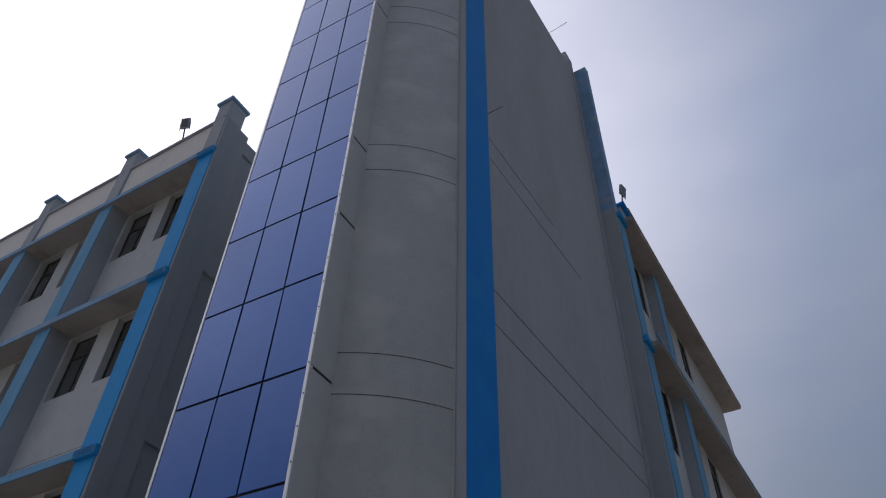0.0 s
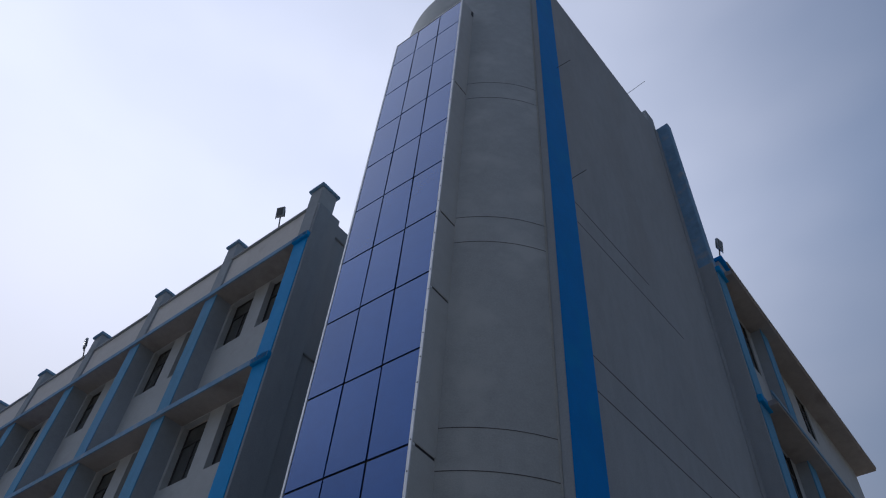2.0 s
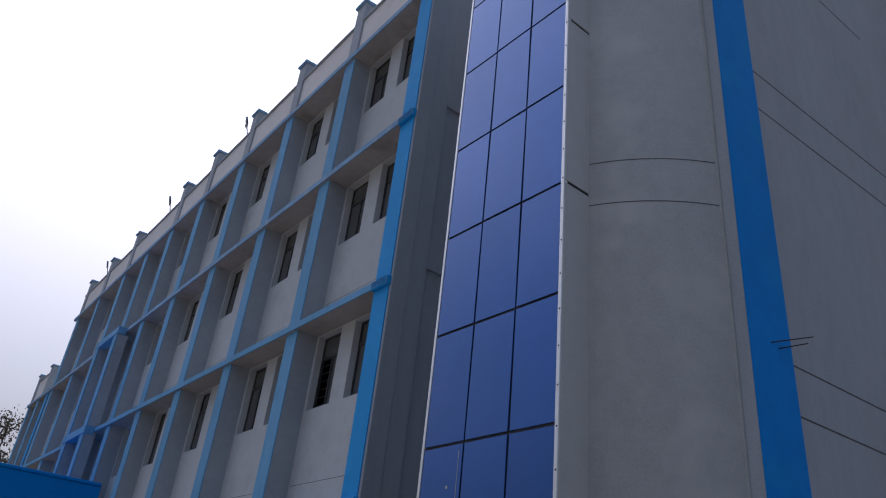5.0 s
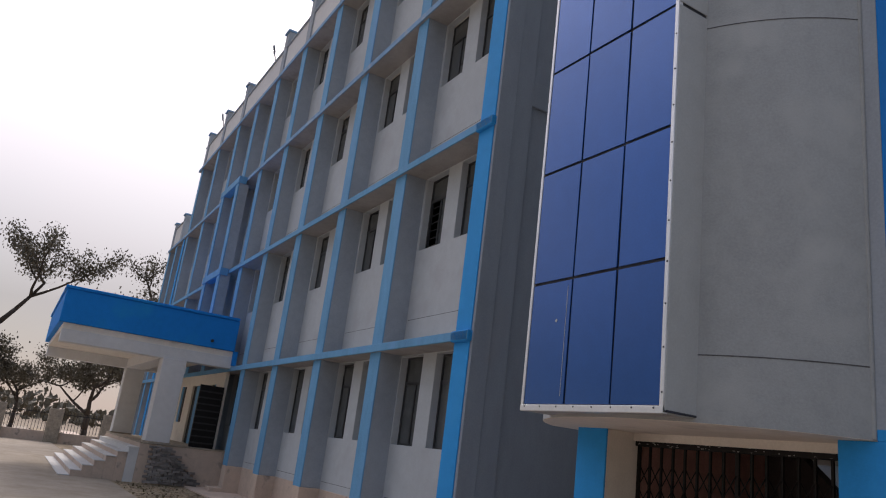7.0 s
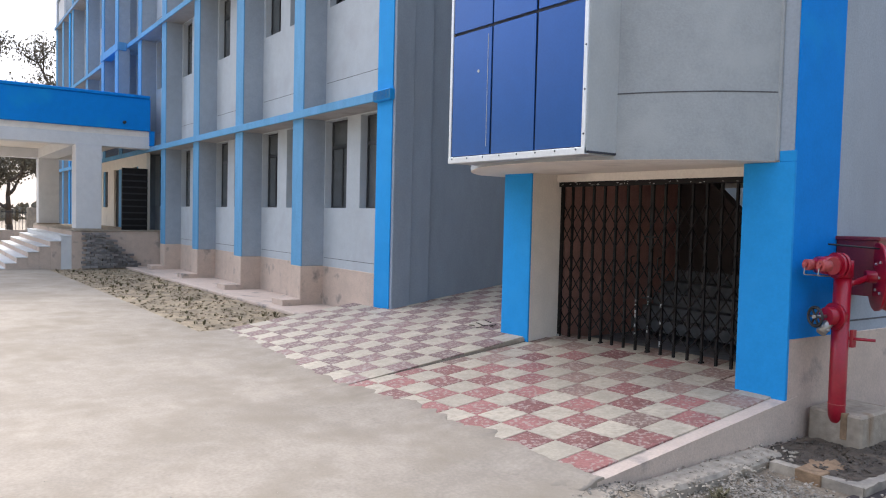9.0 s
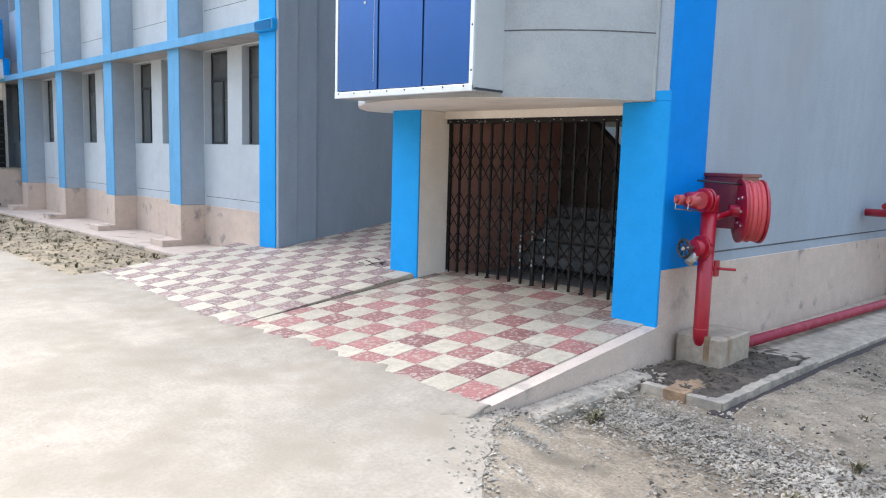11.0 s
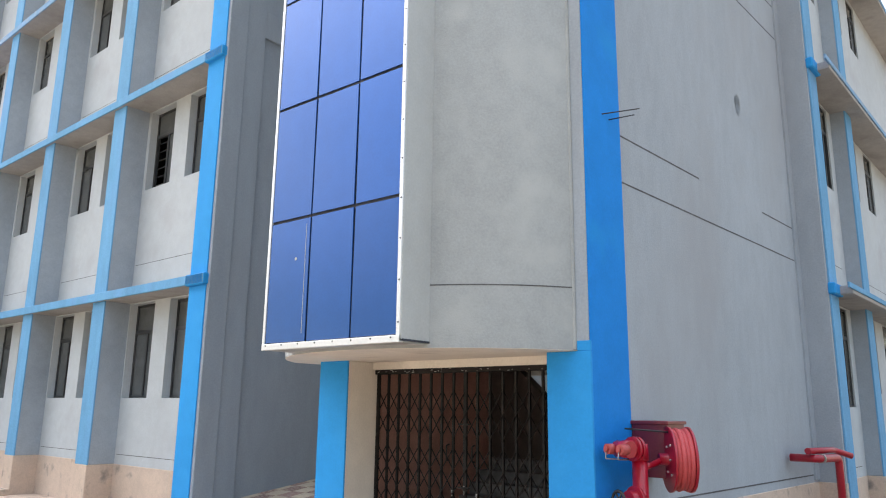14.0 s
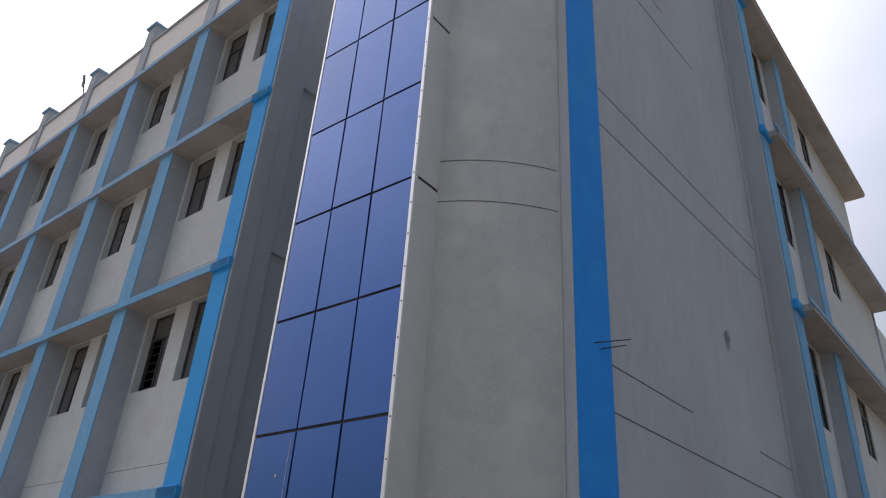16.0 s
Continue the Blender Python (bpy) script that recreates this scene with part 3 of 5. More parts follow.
boxes("inner_wall", [(-44.2, -7.36, 3.6, 3.8, -0.4, 15.9)], ROOM, left_wing, "dim inner wall behind the windows")
boxes("far_end_wall", [(-39.4, -39.2, 0.5, 9.0, 11.9, 17.2)], WALL, left_wing, "pale grey end wall")
boxes("far_end_wall", [(-44.3, -44.1, 0.5, 9.0, -0.4, 13.0)], WALL, left_wing, "pale grey end wall")
boxes("roof", [(-44.2, -39.2, 0.35, 9.0, 11.85, 11.95)], CEMENT, left_wing, "flat concrete roof")
for z in (-0.3, 3.72, 7.75, 11.74):
    boxes("floor_slab", [(-44.1 if z < 11 else -39.2, -7.36, 0.76, 3.6, z, z + 0.1)], ROOM, left_wing, "dim floor slab")
boxes("roof", [(-39.3, -7.06, 0.35, 9.0, 15.98, 16.1)], CEMENT, left_wing, "flat concrete roof")

# ---- the stair tower ----
tower = thing("stair_tower", "tall grey stair tower with a rounded front and blue glazed strip", "tower")
CX, CY, CR = -2.3, 1.355, 2.583
SOF, CYL_TOP, WALL_TOP = 2.23, 21.9, 22.95
SLANT = 0.058       # the side wall runs slightly outwards


def tower_shell():
    bm = bmesh.new()
    a0 = math.asin((-0.03 - CY) / CR)
    angles = [a0 + (-math.pi - 2 * a0) * i / 48 for i in range(49)]
    outer = [(CX + CR * math.cos(a), CY + CR * math.sin(a)) for a in angles]
    inner = [(CX + (CR - 0.2) * math.cos(a), CY + (CR - 0.2) * math.sin(a)) for a in angles]
    vo = [[bm.verts.new((x, y, z)) for x, y in outer] for z in (SOF, CYL_TOP)]
    vi = [[bm.verts.new((x, y, z)) for x, y in inner] for z in (SOF, CYL_TOP)]
    for i in range(48):
        for q in ((vo[0][i], vo[0][i + 1], vo[1][i + 1], vo[1][i]), (vi[0][i + 1], vi[0][i], vi[1][i], vi[1][i + 1]),
                  (vo[1][i], vo[1][i + 1], vi[1][i + 1], vi[1][i])):
            f = bm.faces.new(q)
            f.smooth = True
    ob = part("rounded_wall", bm, TOWER, tower, "grey cement-painted rounded wall")
    for z0, z1 in ((SOF, SOF + 0.18), (CYL_TOP - 0.3, CYL_TOP - 0.15)):
        bm = bmesh.new()
        t = [bm.verts.new((CX + (CR - 0.004) * math.cos(a), CY + (CR - 0.004) * math.sin(a), z1)) for a in angles] + [bm.verts.new((-4.46, 0.5, z1)), bm.verts.new((-0.15, 0.5, z1))]
        b = [bm.verts.new((v.co.x, v.co.y, z0 - 0.004)) for v in t]
        bm.faces.new(t)
        bm.faces.new(b[::-1])
        for i in range(len(t)):
            j = (i + 1) % len(t)
            bm.faces.new((t[i], b[i], b[j], t[j]))
        part("soffit" if z0 < 5 else "cap_slab", bm, CREAM, tower, "cream painted slab of the rounded bay")
    # scored joint lines
    for z in (2.87, 6.46, 7.06, 10.6, 11.24, 15.25, 15.9):
        bm = bmesh.new()
        for i in range(48):
            p, q = outer[i], outer[i + 1]
            k = 1 + 0.003 / CR
            ring = [(CX + (x - CX) * k, CY + (y - CY) * k) for x, y in (p, q)]
            bm.faces.new([bm.verts.new((*ring[0], z - 0.006)), bm.verts.new((*ring[1], z - 0.006)), bm.verts.new((*ring[1], z + 0.006)), bm.verts.new((*ring[0], z + 0.006))])
        part("score_line", bm, LINE, ob)


tower_shell()
boxes("soffit", [(-4.25, -0.3, 0.5, 4.6, SOF, SOF + 0.14)], CREAM, tower, "cream painted slab over the passage")
boxes("front_strip", [(-0.2, -0.095, -0.035, 0.3, SOF, 21.6)], TOWER, tower, "grey flat strip beside the rounded wall", bevel=0.01)
boxes("front_strip", [(-0.095, 0.045, -0.008, 0.3, SOF + 0.09, 21.9)], SIDE, tower, "pale grey edge strip")
boxes("front_strip", [(-4.49, -4.3, -0.03, 0.3, SOF, 21.6)], TOWER, tower)
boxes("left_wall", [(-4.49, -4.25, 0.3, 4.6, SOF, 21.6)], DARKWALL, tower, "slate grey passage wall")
SIDE_M = pose(0.045, 0, 0, 0, 0, -math.degrees(math.atan(SLANT)))


def in_side(bm_dims, name, mat, label="", bevel=0.0, parent=None):
    ob = boxes(name, bm_dims, mat, parent or tower, label, bevel)
    ob.matrix_basis = SIDE_M
    return ob


side = in_side([(-0.3, 0.0, 0.02, 6.82, 0.56, WALL_TOP)], "side_wall", SIDE, "blue-grey plastered side wall")
in_side([(-0.3, 0.012, 0.02, 6.82, -0.6, 0.56)], "plinth", BEIGE, "stained beige plinth", 0.006)
in_side([(-0.006, 0.016, 0.0, 0.755, 0.56, WALL_TOP - 0.1)], "corner_band", BLUEDARK, "deep blue vertical corner band")
in_side([(-0.40, 0.022, -0.012, 0.75, WALL_TOP - 1.2, 23.5)], "corner_post", BLUEDARK, "deep blue post on top of the corner", 0.015)
in_side([(-0.25, 0.004, 6.3, 6.80, WALL_TOP - 0.02, WALL_TOP + 0.75)], "end_post", PILGREY, "grey post at the roof edge", 0.015)
in_side([(-0.3, 0.41, 6.82, 7.0, 0.56, 16.2), (-0.25, 0.03, 6.62, 6.84, 0.6, WALL_TOP)], "return_wall", SIDE, "grey return between tower and wing")
in_side([(-0.3, 0.42, 6.81, 7.0, -0.6, 0.56)], "plinth", BEIGE, "stained beige plinth", 0.006)
in_side([(-0.3, 0.40, 6.84, 7.1, 16.2, WALL_TOP + 0.2)], "return_wall", PALEBLUE, "faded blue edge band", 0.02)
for z, y1 in ((4.17, 6.6), (4.73, 2.9), (8.28, 6.6), (8.93, 6.6), (12.1, 4.6), (12.68, 3.4), (0.675, 6.6)):
    in_side([(-0.01, 0.003, 0.78, y1, z - 0.009, z + 0.009)], "score_line", LINE)
in_side([(-0.01, 0.003, 5.25, 6.65, 4.731, 4.749)], "score_line", LINE)
# pillars of the entrance
boxes("pillar", [(-3.96, -3.45, 0.004, 0.9, -0.3, SOF)], CREAM, tower, "cream entrance pillar", bevel=0.01)
boxes("pillar_front", [(-3.975, -3.448, -0.008, 0.02, -0.3, SOF), (-3.985, -3.95, -0.006, 0.9, -0.3, SOF)], BLUE, tower, "bright blue pillar front", bevel=0.006)
boxes("pillar", [(-0.44, 0.03, 0.004, 0.9, -0.5, SOF + 0.09)], CREAM, tower, "cream entrance pillar")
boxes("pillar_front", [(-0.455, 0.062, -0.012, 0.03, -0.5, SOF - 0.01), (-0.095, 0.062, -0.012, 0.03, SOF - 0.01, SOF + 0.095)], BLUE, tower, "bright blue pillar front", bevel=0.006)
boxes("lintel", [(-3.46, -0.43, 0.46, 0.8, 2.13, SOF)], CREAM, tower, "cream lintel over the gate")
# stair hall behind the gate
boxes("left_wall", [(-3.96, -3.62, 0.9, 4.0, 0.0, SOF)], CREAM, tower, "cream passage wall")
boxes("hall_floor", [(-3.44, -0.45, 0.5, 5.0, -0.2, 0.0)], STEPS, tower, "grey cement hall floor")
boxes("hall_wall", [(-3.62, -3.42, 0.62, 3.7, -0.1, 3.6)], BROWN, tower, "maroon painted hall wall")
boxes("hall_wall", [(-0.46, -0.31, 0.62, 5.0, -0.1, 3.6)], WHITE, tower, "dim plastered hall wall")
boxes("hall_wall", [(-3.6, -0.35, 5.0, 5.2, 0.0, 0.9)], ROOM, tower, "dim plastered hall wall")
boxes("hall_ceiling", [(-3.6, -0.35, 0.42, 2.2, 3.5, 3.6)], WHITE, tower)


def stair():
    for i in range(5):
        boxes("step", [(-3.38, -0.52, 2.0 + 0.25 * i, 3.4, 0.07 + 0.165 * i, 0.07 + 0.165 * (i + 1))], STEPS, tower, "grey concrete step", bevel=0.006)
    # one dark solid: the flight's flank and the painted shade beneath it
    bm = bmesh.new()
    a = [(-3.38, 0.9), (-0.52, 0.9), (-0.52, 1.0), (-1.7, 1.22), (-3.38, 2.72)]
    f0, f1 = [bm.verts.new((x, 3.05, z)) for x, z in a], [bm.verts.new((x, 3.25, z)) for x, z in a]
    bm.faces.new(f0)
    bm.faces.new(f1[::-1])
    for i in range(len(a)):
        j = (i + 1) % len(a)
        bm.faces.new((f0[i], f1[i], f1[j], f0[j]))
    part("upper_flight", bm, SHADE_FILL, tower, "upper stair flight with the shade below it filled in dark")


stair()
# added wall: tones down the bright sky showing above the stair flight
boxes("rear_wall", [(-9.0, -2.0, 8.6, 8.8, -0.4, 6.0)], WALL, tower, "pale wall added behind the stair hall to cover bright sky")

# the glazed strip
ROWS = [2.265, 3.745, 5.17, 6.605, 8.09, 9.58, 11.02, 12.5, 13.97, 15.43, 16.98, 18.5, 19.72]
COLS = [-3.385, -2.64, -1.94, -1.235]
GY = -1.42
glazing = thing("glazed_strip", "tall strip of blue reflective glass in an aluminium frame", "glazing")
boxes("backing", [(COLS[0] + 0.01, COLS[-1] - 0.006, GY + 0.02, -0.98, ROWS[0] + 0.01, ROWS[-1] - 0.01)], JOINT, glazing, "dark sealant joints behind the panes")
for i in range(12):
    for j in range(3):
        x0, x1 = COLS[j] + (0.05 if j == 0 else 0.013), COLS[j + 1] - (0.055 if j == 2 else 0.013)
        z0, z1 = ROWS[i] + (0.07 if i == 0 else 0.016), ROWS[i + 1] - (0.05 if i == 11 else 0.016)
        tilt = pose(0, 0, 0, 0.25 * math.sin(3.1 * i + 2 * j), 0, 0.3 * math.sin(1.7 * i + 4 * j))
        bm = bmesh.new()
        add_box(bm, -(x1 - x0) / 2, (x1 - x0) / 2, -0.006, 0.012, -(z1 - z0) / 2, (z1 - z0) / 2, 0.003)
        pane = part("pane", bm, GLASSBLUE, glazing)
        pane.matrix_basis = Matrix.Translation(((x0 + x1) / 2, GY + 0.004, (z0 + z1) / 2)) @ tilt
boxes("frame", [(COLS[0], COLS[0] + 0.045, GY - 0.012, GY + 0.05, ROWS[0], ROWS[-1])], ALU, glazing, "aluminium edge strip", bevel=0.004)
boxes("frame", [(COLS[-1] - 0.05, COLS[-1], GY - 0.012, GY + 0.05, ROWS[0], ROWS[-1])], ALU, glazing, "aluminium edge strip", bevel=0.004)
boxes("frame", [(COLS[0], COLS[-1], GY - 0.016, GY + 0.05, ROWS[0] - 0.01, ROWS[0] + 0.06)], ALU, glazing, "aluminium bottom strip", bevel=0.004)
boxes("frame", [(COLS[0], COLS[-1], GY - 0.012, GY + 0.05, ROWS[-1] - 0.04, ROWS[-1])], ALU, glazing, "aluminium top strip", bevel=0.004)
boxes("underside", [(COLS[0] + 0.01, COLS[-1] - 0.01, GY + 0.05, -0.95, ROWS[0] - 0.006, ROWS[0] + 0.008)], CLAD, glazing, "aluminium sheet underside")
for a, b in ((2.265, 6.605), (6.605, 9.24), (9.24, 11.02), (11.02, 15.43), (15.43, 19.72)):
    boxes("cladding", [(COLS[-1] - 0.004, COLS[-1] + 0.008, GY + 0.004, -0.95, a + 0.02, b - 0.02)], CLAD, glazing, "silver side cladding sheet", bevel=0.003)
    boxes("cladding", [(COLS[0] - 0.008, COLS[0] + 0.004, GY + 0.004, -0.95, a + 0.02, b - 0.02)], CLAD, glazing, "silver side cladding sheet", bevel=0.003)
rivet = bmesh.new()
bmesh.ops.create_icosphere(rivet, subdivisions=1, radius=0.011)
rivet_ob = part("rivet", rivet, JOINT, glazing)
rivet_ob.matrix_basis = Matrix.Translation((COLS[-1] - 0.02, GY - 0.012, 2.45))
for i in range(1, 36):
    r = new("rivet", rivet_ob.data)
    r.parent, r.matrix_basis = glazing, Matrix.Translation((COLS[-1] - 0.02, GY - 0.012, 2.45 + 0.42 * i))
for i in range(8):
    r = new("rivet", rivet_ob.data)
    r.parent, r.matrix_basis = glazing, Matrix.Translation((COLS[0] + 0.08 + 0.28 * i, GY - 0.016, 2.305))
boxes("bottom_flashing", [(COLS[-1] - 0.002, COLS[-1] + 0.012, GY + 0.02, -0.96, 2.272, 2.292)], JOINT, glazing, "dark bottom flashing")
rods("sticker", [((-2.87, GY - 0.006, 3.27), (-2.87, GY - 0.001, 3.27))], 0.018, DULLWHITE, glazing, "small white round sticker", 12)
boxes("scratch", [(-2.713, -2.707, GY - 0.0045, GY - 0.0025, 2.42, 3.66)], DULLWHITE, glazing, "thin pale streak on the glass")
boxes("flashing_tab", [(COLS[-1], COLS[-1] + 0.02, -1.06, -0.92, 19.45, 19.68)], JOINT, glazing)


# ---- collapsible gate ----
def collapsible_gate():
    g = thing("collapsible_gate", "closed brown steel collapsible gate with scissor lattice", "gate")
    x0, x1, y, zb, zt = -3.44, -0.46, 0.55, 0.03, 2.12
    boxes("head_rail", [(x0 - 0.02, x1, y - 0.05, y + 0.05, zt - 0.05, zt + 0.02)], IRON, g, "chipped brown top rail", bevel=0.006)
    boxes("floor_rail", [(x0 - 0.02, x1, y - 0.03, y + 0.03, zb - 0.03, zb + 0.005)], IRON, g)
    n = 16
    xs = [x0 + 0.02 + (x1 - x0 - 0.04) * i / n for i in range(n + 1)]
    for i, x in enumerate(xs):
        w = 0.024 if i in (0, 8) else 0.0135
        boxes("upright", [(x - w, x + w, y - 0.014, y + 0.014, zb, zt - 0.04)], IRON, g)
    for zc, h in ((1.69, 0.14), (1.41, 0.14), (1.02, 0.13), (0.76, 0.13), (0.50, 0.11), (0.28, 0.11)):
        bars = bmesh.new()
        for i in range(n):
            for s in (1, -1):
                a, b = Vector((xs[i], y - 0.02 * s, zc - h * s)), Vector((xs[i + 1], y - 0.02 * s, zc + h * s))
                for d0, d1 in ((0.0, 0.5), (0.5, 1.0)):
                    add_rod(bars, a.lerp(b, d0), a.lerp(b, d1), 0.0085, 4)
        part("lattice", bars, IRON, g, "riveted scissor lattice strips")
    for x in (xs[7] - 0.04, xs[9] - 0.02):
        bend_pipe("pull_handle", [(x, y - 0.03, 1.02), (x, y - 0.085, 1.03), (x, y - 0.085, 1.2), (x, y - 0.03, 1.21)], 0.009, IRON, g, "steel pull handle", 8)
    chips = random.Random(8)
    bm = bmesh.new()
    for _ in range(40):
        x, w, z = chips.uniform(x0, x1 - 0.1), chips.uniform(0.004, 0.04), chips.uniform(-0.045, 0.012)
        add_box(bm, x, x + w, y - 0.0525, y - 0.049, zt + z, zt + z + chips.uniform(0.003, 0.01))
    for i in (7, 8, 9):
        for _ in range(7):
            z = chips.uniform(0.12, 0.75)
            add_box(bm, xs[i] - 0.008, xs[i] + 0.006, y - 0.025, y - 0.013, z, z + chips.uniform(0.01, 0.04))
    tagged(part("paint_chips", bm, DULLWHITE, g), "chipped pale undercoat", kind="stuff")
    for i in range(0, 17, 4):
        boxes("roller", [(xs[i] - 0.02, xs[i] + 0.02, y - 0.03, y + 0.03, zb - 0.01, zb + 0.05)], DULLWHITE if i == 0 else IRON, g)
    for z in (1.45, 0.72):
        boxes("lock_bar", [(xs[8] - 0.08, xs[8] + 0.08, y - 0.045, y - 0.02, z - 0.01, z + 0.01)], IRON, g)
    return g


collapsible_gate()

# ---- the right wing ----
right_wing = thing("side_wing", "four-storey pale grey side wing with blue piers and ledges", "building", at=pose(0.252, 0, 0, 0, 0, -math.degrees(math.atan(0.028))))


def put_right(u, v, z):
    return (0.44 + v, u, z)


PIERS_R = [7.12, 9.68, 17.45]
facade(right_wing, put_right, PIERS_R, 0.48, 0.29, 21.5, 17.6, plinth=(0.52, 0.52), flip=True, reach=0.28, skip={(2, 0), (2, 1), (2, 2), (2, 3)})
bm = bmesh.new()
put_box(bm, 7.35, 7.85, 0.0, -0.5, 16.0, 16.75, put_right, 0.012)
pp = part("parapet_pier", bm, PILGREY, right_wing, "grey parapet pier")
bm = bmesh.new()
put_box(bm, 7.3, 7.95, 0.12, -0.56, 16.75, 16.86, put_right, 0.015)
part("pier_cap", bm, BLUEDARK, pp, "dark blue cap slab")
boxes("inner_wall", [(-1.6, -1.4, 7.0, 17.3, -0.4, 16.0)], ROOM, right_wing, "dim inner wall behind the windows")
boxes("end_wall", [(-1.6, 0.02, 17.26, 17.45, -0.4, 15.9)], WALL, right_wing, "pale grey end wall")
for z in (-0.3, 3.72, 7.75, 11.74):
    boxes("floor_slab", [(-1.4, -0.3, 7.0, 17.2, z, z + 0.1)], ROOM, right_wing, "dim floor slab")
boxes("rear_wall", [(-0.25, -0.02, 17.0, 21.0, -0.4, 11.9)], WALL, right_wing, "pale grey rear wall")
boxes("roof", [(-1.6, 0.4, 7.0, 17.4, 15.98, 16.1)], CEMENT, right_wing, "flat concrete roof")
rods("downpipe", [((0.1, 17.5, -0.4), (0.1, 17.5, 11.8))], 0.07, PILGREY, right_wing, "grey rain downpipe")


# ---- portico ----
def portico():
    p = thing("entrance_portico", "entrance portico with deep blue canopy, white columns and steps", "portico", at=WING_M)
    X0, X1 = -22.65, -32.45
    boxes("canopy_fascia", [(X1, X0, -5.65, 0.02, 4.30, 5.38)], BLUEDARK, p, "deep blue canopy block", bevel=0.02)
    boxes("canopy_coping", [(X1 - 0.05, X0 + 0.05, -5.7, 0.0, 5.38, 5.48)], BLUEDARK, p, "blue coping", bevel=0.02)
    boxes("canopy_soffit", [(X1 + 0.2, X0 - 0.12, -5.5, 0.1, 4.10, 4.298)], CREAM, p, "cream canopy soffit")
    boxes("beam", [(X0 - 0.7, X0 - 0.1, -5.5, 0.1, 3.70, 4.10)], WHITE, p, "white edge beam", bevel=0.01)
    boxes("beam", [(X1 + 0.2, X0 - 0.7, -2.3, -1.6, 3.70, 4.10)], WHITE, p, "white cross beam", bevel=0.01)
    boxes("beam", [(X1 + 0.2, X1 + 0.8, -5.5, 0.1, 3.70, 4.10)], WHITE, p, "white edge beam", bevel=0.01)
    for x in (X0 - 0.04, X1 + 0.8):
        boxes("column", [(x - 0.72, x, -2.28, -1.5, 0.9, 3.71)], WHITE, p, "white square column", bevel=0.015)
        boxes("column_base", [(x - 0.76, x + 0.03, -2.33, -1.46, 0.9, 0.97)], CEMENT, p)
    boxes("platform", [(X1, X0, -2.4, 0.6, -0.5, 0.88)], BEIGE, p, "beige plinth of the entrance platform", bevel=0.01)
    boxes("platform_floor", [(X1, X0 + 0.03, -2.42, 0.6, 0.88, 0.915)], CEMENT, p, "grey platform floor", bevel=0.008)
    for i in range(7):
        boxes("step", [(X1 + 1.0, X0, -2.4 - 0.31 * (i + 1), -2.4 - 0.31 * i, -0.45, 0.715 - 0.172 * i)], BEIGE if i % 9 else WHITE, p, "cream cement step", bevel=0.01)
        boxes("tread", [(X1 + 1.0, X0 + 0.02, -2.42 - 0.31 * (i + 1), -2.4 - 0.31 * i, 0.715 - 0.172 * i, 0.74 - 0.172 * i)], WHITE, p, "white stone tread")
    boxes("bracket", [(X0 - 0.3, X0 + 0.05, 0.0, 0.14, 3.8, 4.30)], BLUEDARK, p, "deep blue wall bracket")
    rods("drain_spout", [((X0 - 0.1, -0.82, 4.53), (X0 + 0.09, -0.82, 4.53))], 0.05, BLACKIRON, p, "dark drain spout")
    bm = bmesh.new()
    wall_with_openings(bm, 23.4, 35.3, 0.9, 3.71, 0.02, -0.1, [(24.6, 25.5, 1.7, 3.2), (26.8, 28.6, 0.9, 3.2), (29.8, 30.8, 1.7, 3.2)], put_left)
    part("back_wall", bm, CREAM, p, "cream entrance back wall")
    for a, b, z in ((24.6, 25.5, 1.7), (26.8, 28.6, 0.9), (29.8, 30.8, 1.7)):
        bm = bmesh.new()
        put_box(bm, a, b, -0.06, -0.09, z, 3.2, put_left)
        part("dark_door_leaf" if z < 1.5 else "dark_window_leaf", bm, IRON, p, "dark brown leaf")
    boxes("lattice_door", [(-23.35, -23.25, -0.75, 0.08, 0.92, 3.05)], IRON, p, "dark brown folded lattice door")
    for i in range(9):
        boxes("door_slat", [(-23.25, -23.22, -0.75, 0.08, 1.05 + 0.22 * i, 1.10 + 0.22 * i)], BLACKIRON, p)
    return p


portico()


def brick_heap():
    rnd = random.Random(11)
    h = thing("brick_stack", "stack of loose grey bricks against the plinth", "bricks", at=WING_M)
    bm = bmesh.new()
    add_box(bm, -0.115, 0.115, -0.055, 0.055, -0.037, 0.037, 0.004)
    first = part("brick", bm, BRICK, h)
    k = 0
    for row in range(15):
        n = 7 - row // 3
        for i in range(n):
            m = pose(-22.5 + rnd.uniform(-0.02, 0.03), -2.0 + 0.245 * i + 0.12 * (row % 2) + rnd.uniform(-0.02, 0.02), GZ + 0.16 + 0.078 * row, 0, 0, 90 + rnd.uniform(-6, 6))
            b = first if k == 0 else new("brick", first.data)
            b.parent, b.matrix_basis, k = h, m, k + 1


brick_heap()


def blue_portal():
    p = thing("blue_portal", "tall blue-edged portal frame above the canopy", "portal frame", at=WING_M)
    for x in (-26.45, -29.0):
        boxes("portal_post", [(x - 0.24, x + 0.24, -0.27, 0.14, 5.4, 11.6)], PILGREY, p, "grey portal post", bevel=0.012)
        boxes("post_front", [(x - 0.243, x + 0.243, -0.30, -0.26, 5.4, 11.6)], PIERBLUE, p, "bright blue post front")
    for z in (7.6, 11.6):
        boxes("portal_beam", [(-29.3, -26.15, -0.33, 0.0, z, z + 0.3)], PIERBLUE, p, "bright blue portal beam", bevel=0.012)


blue_portal()


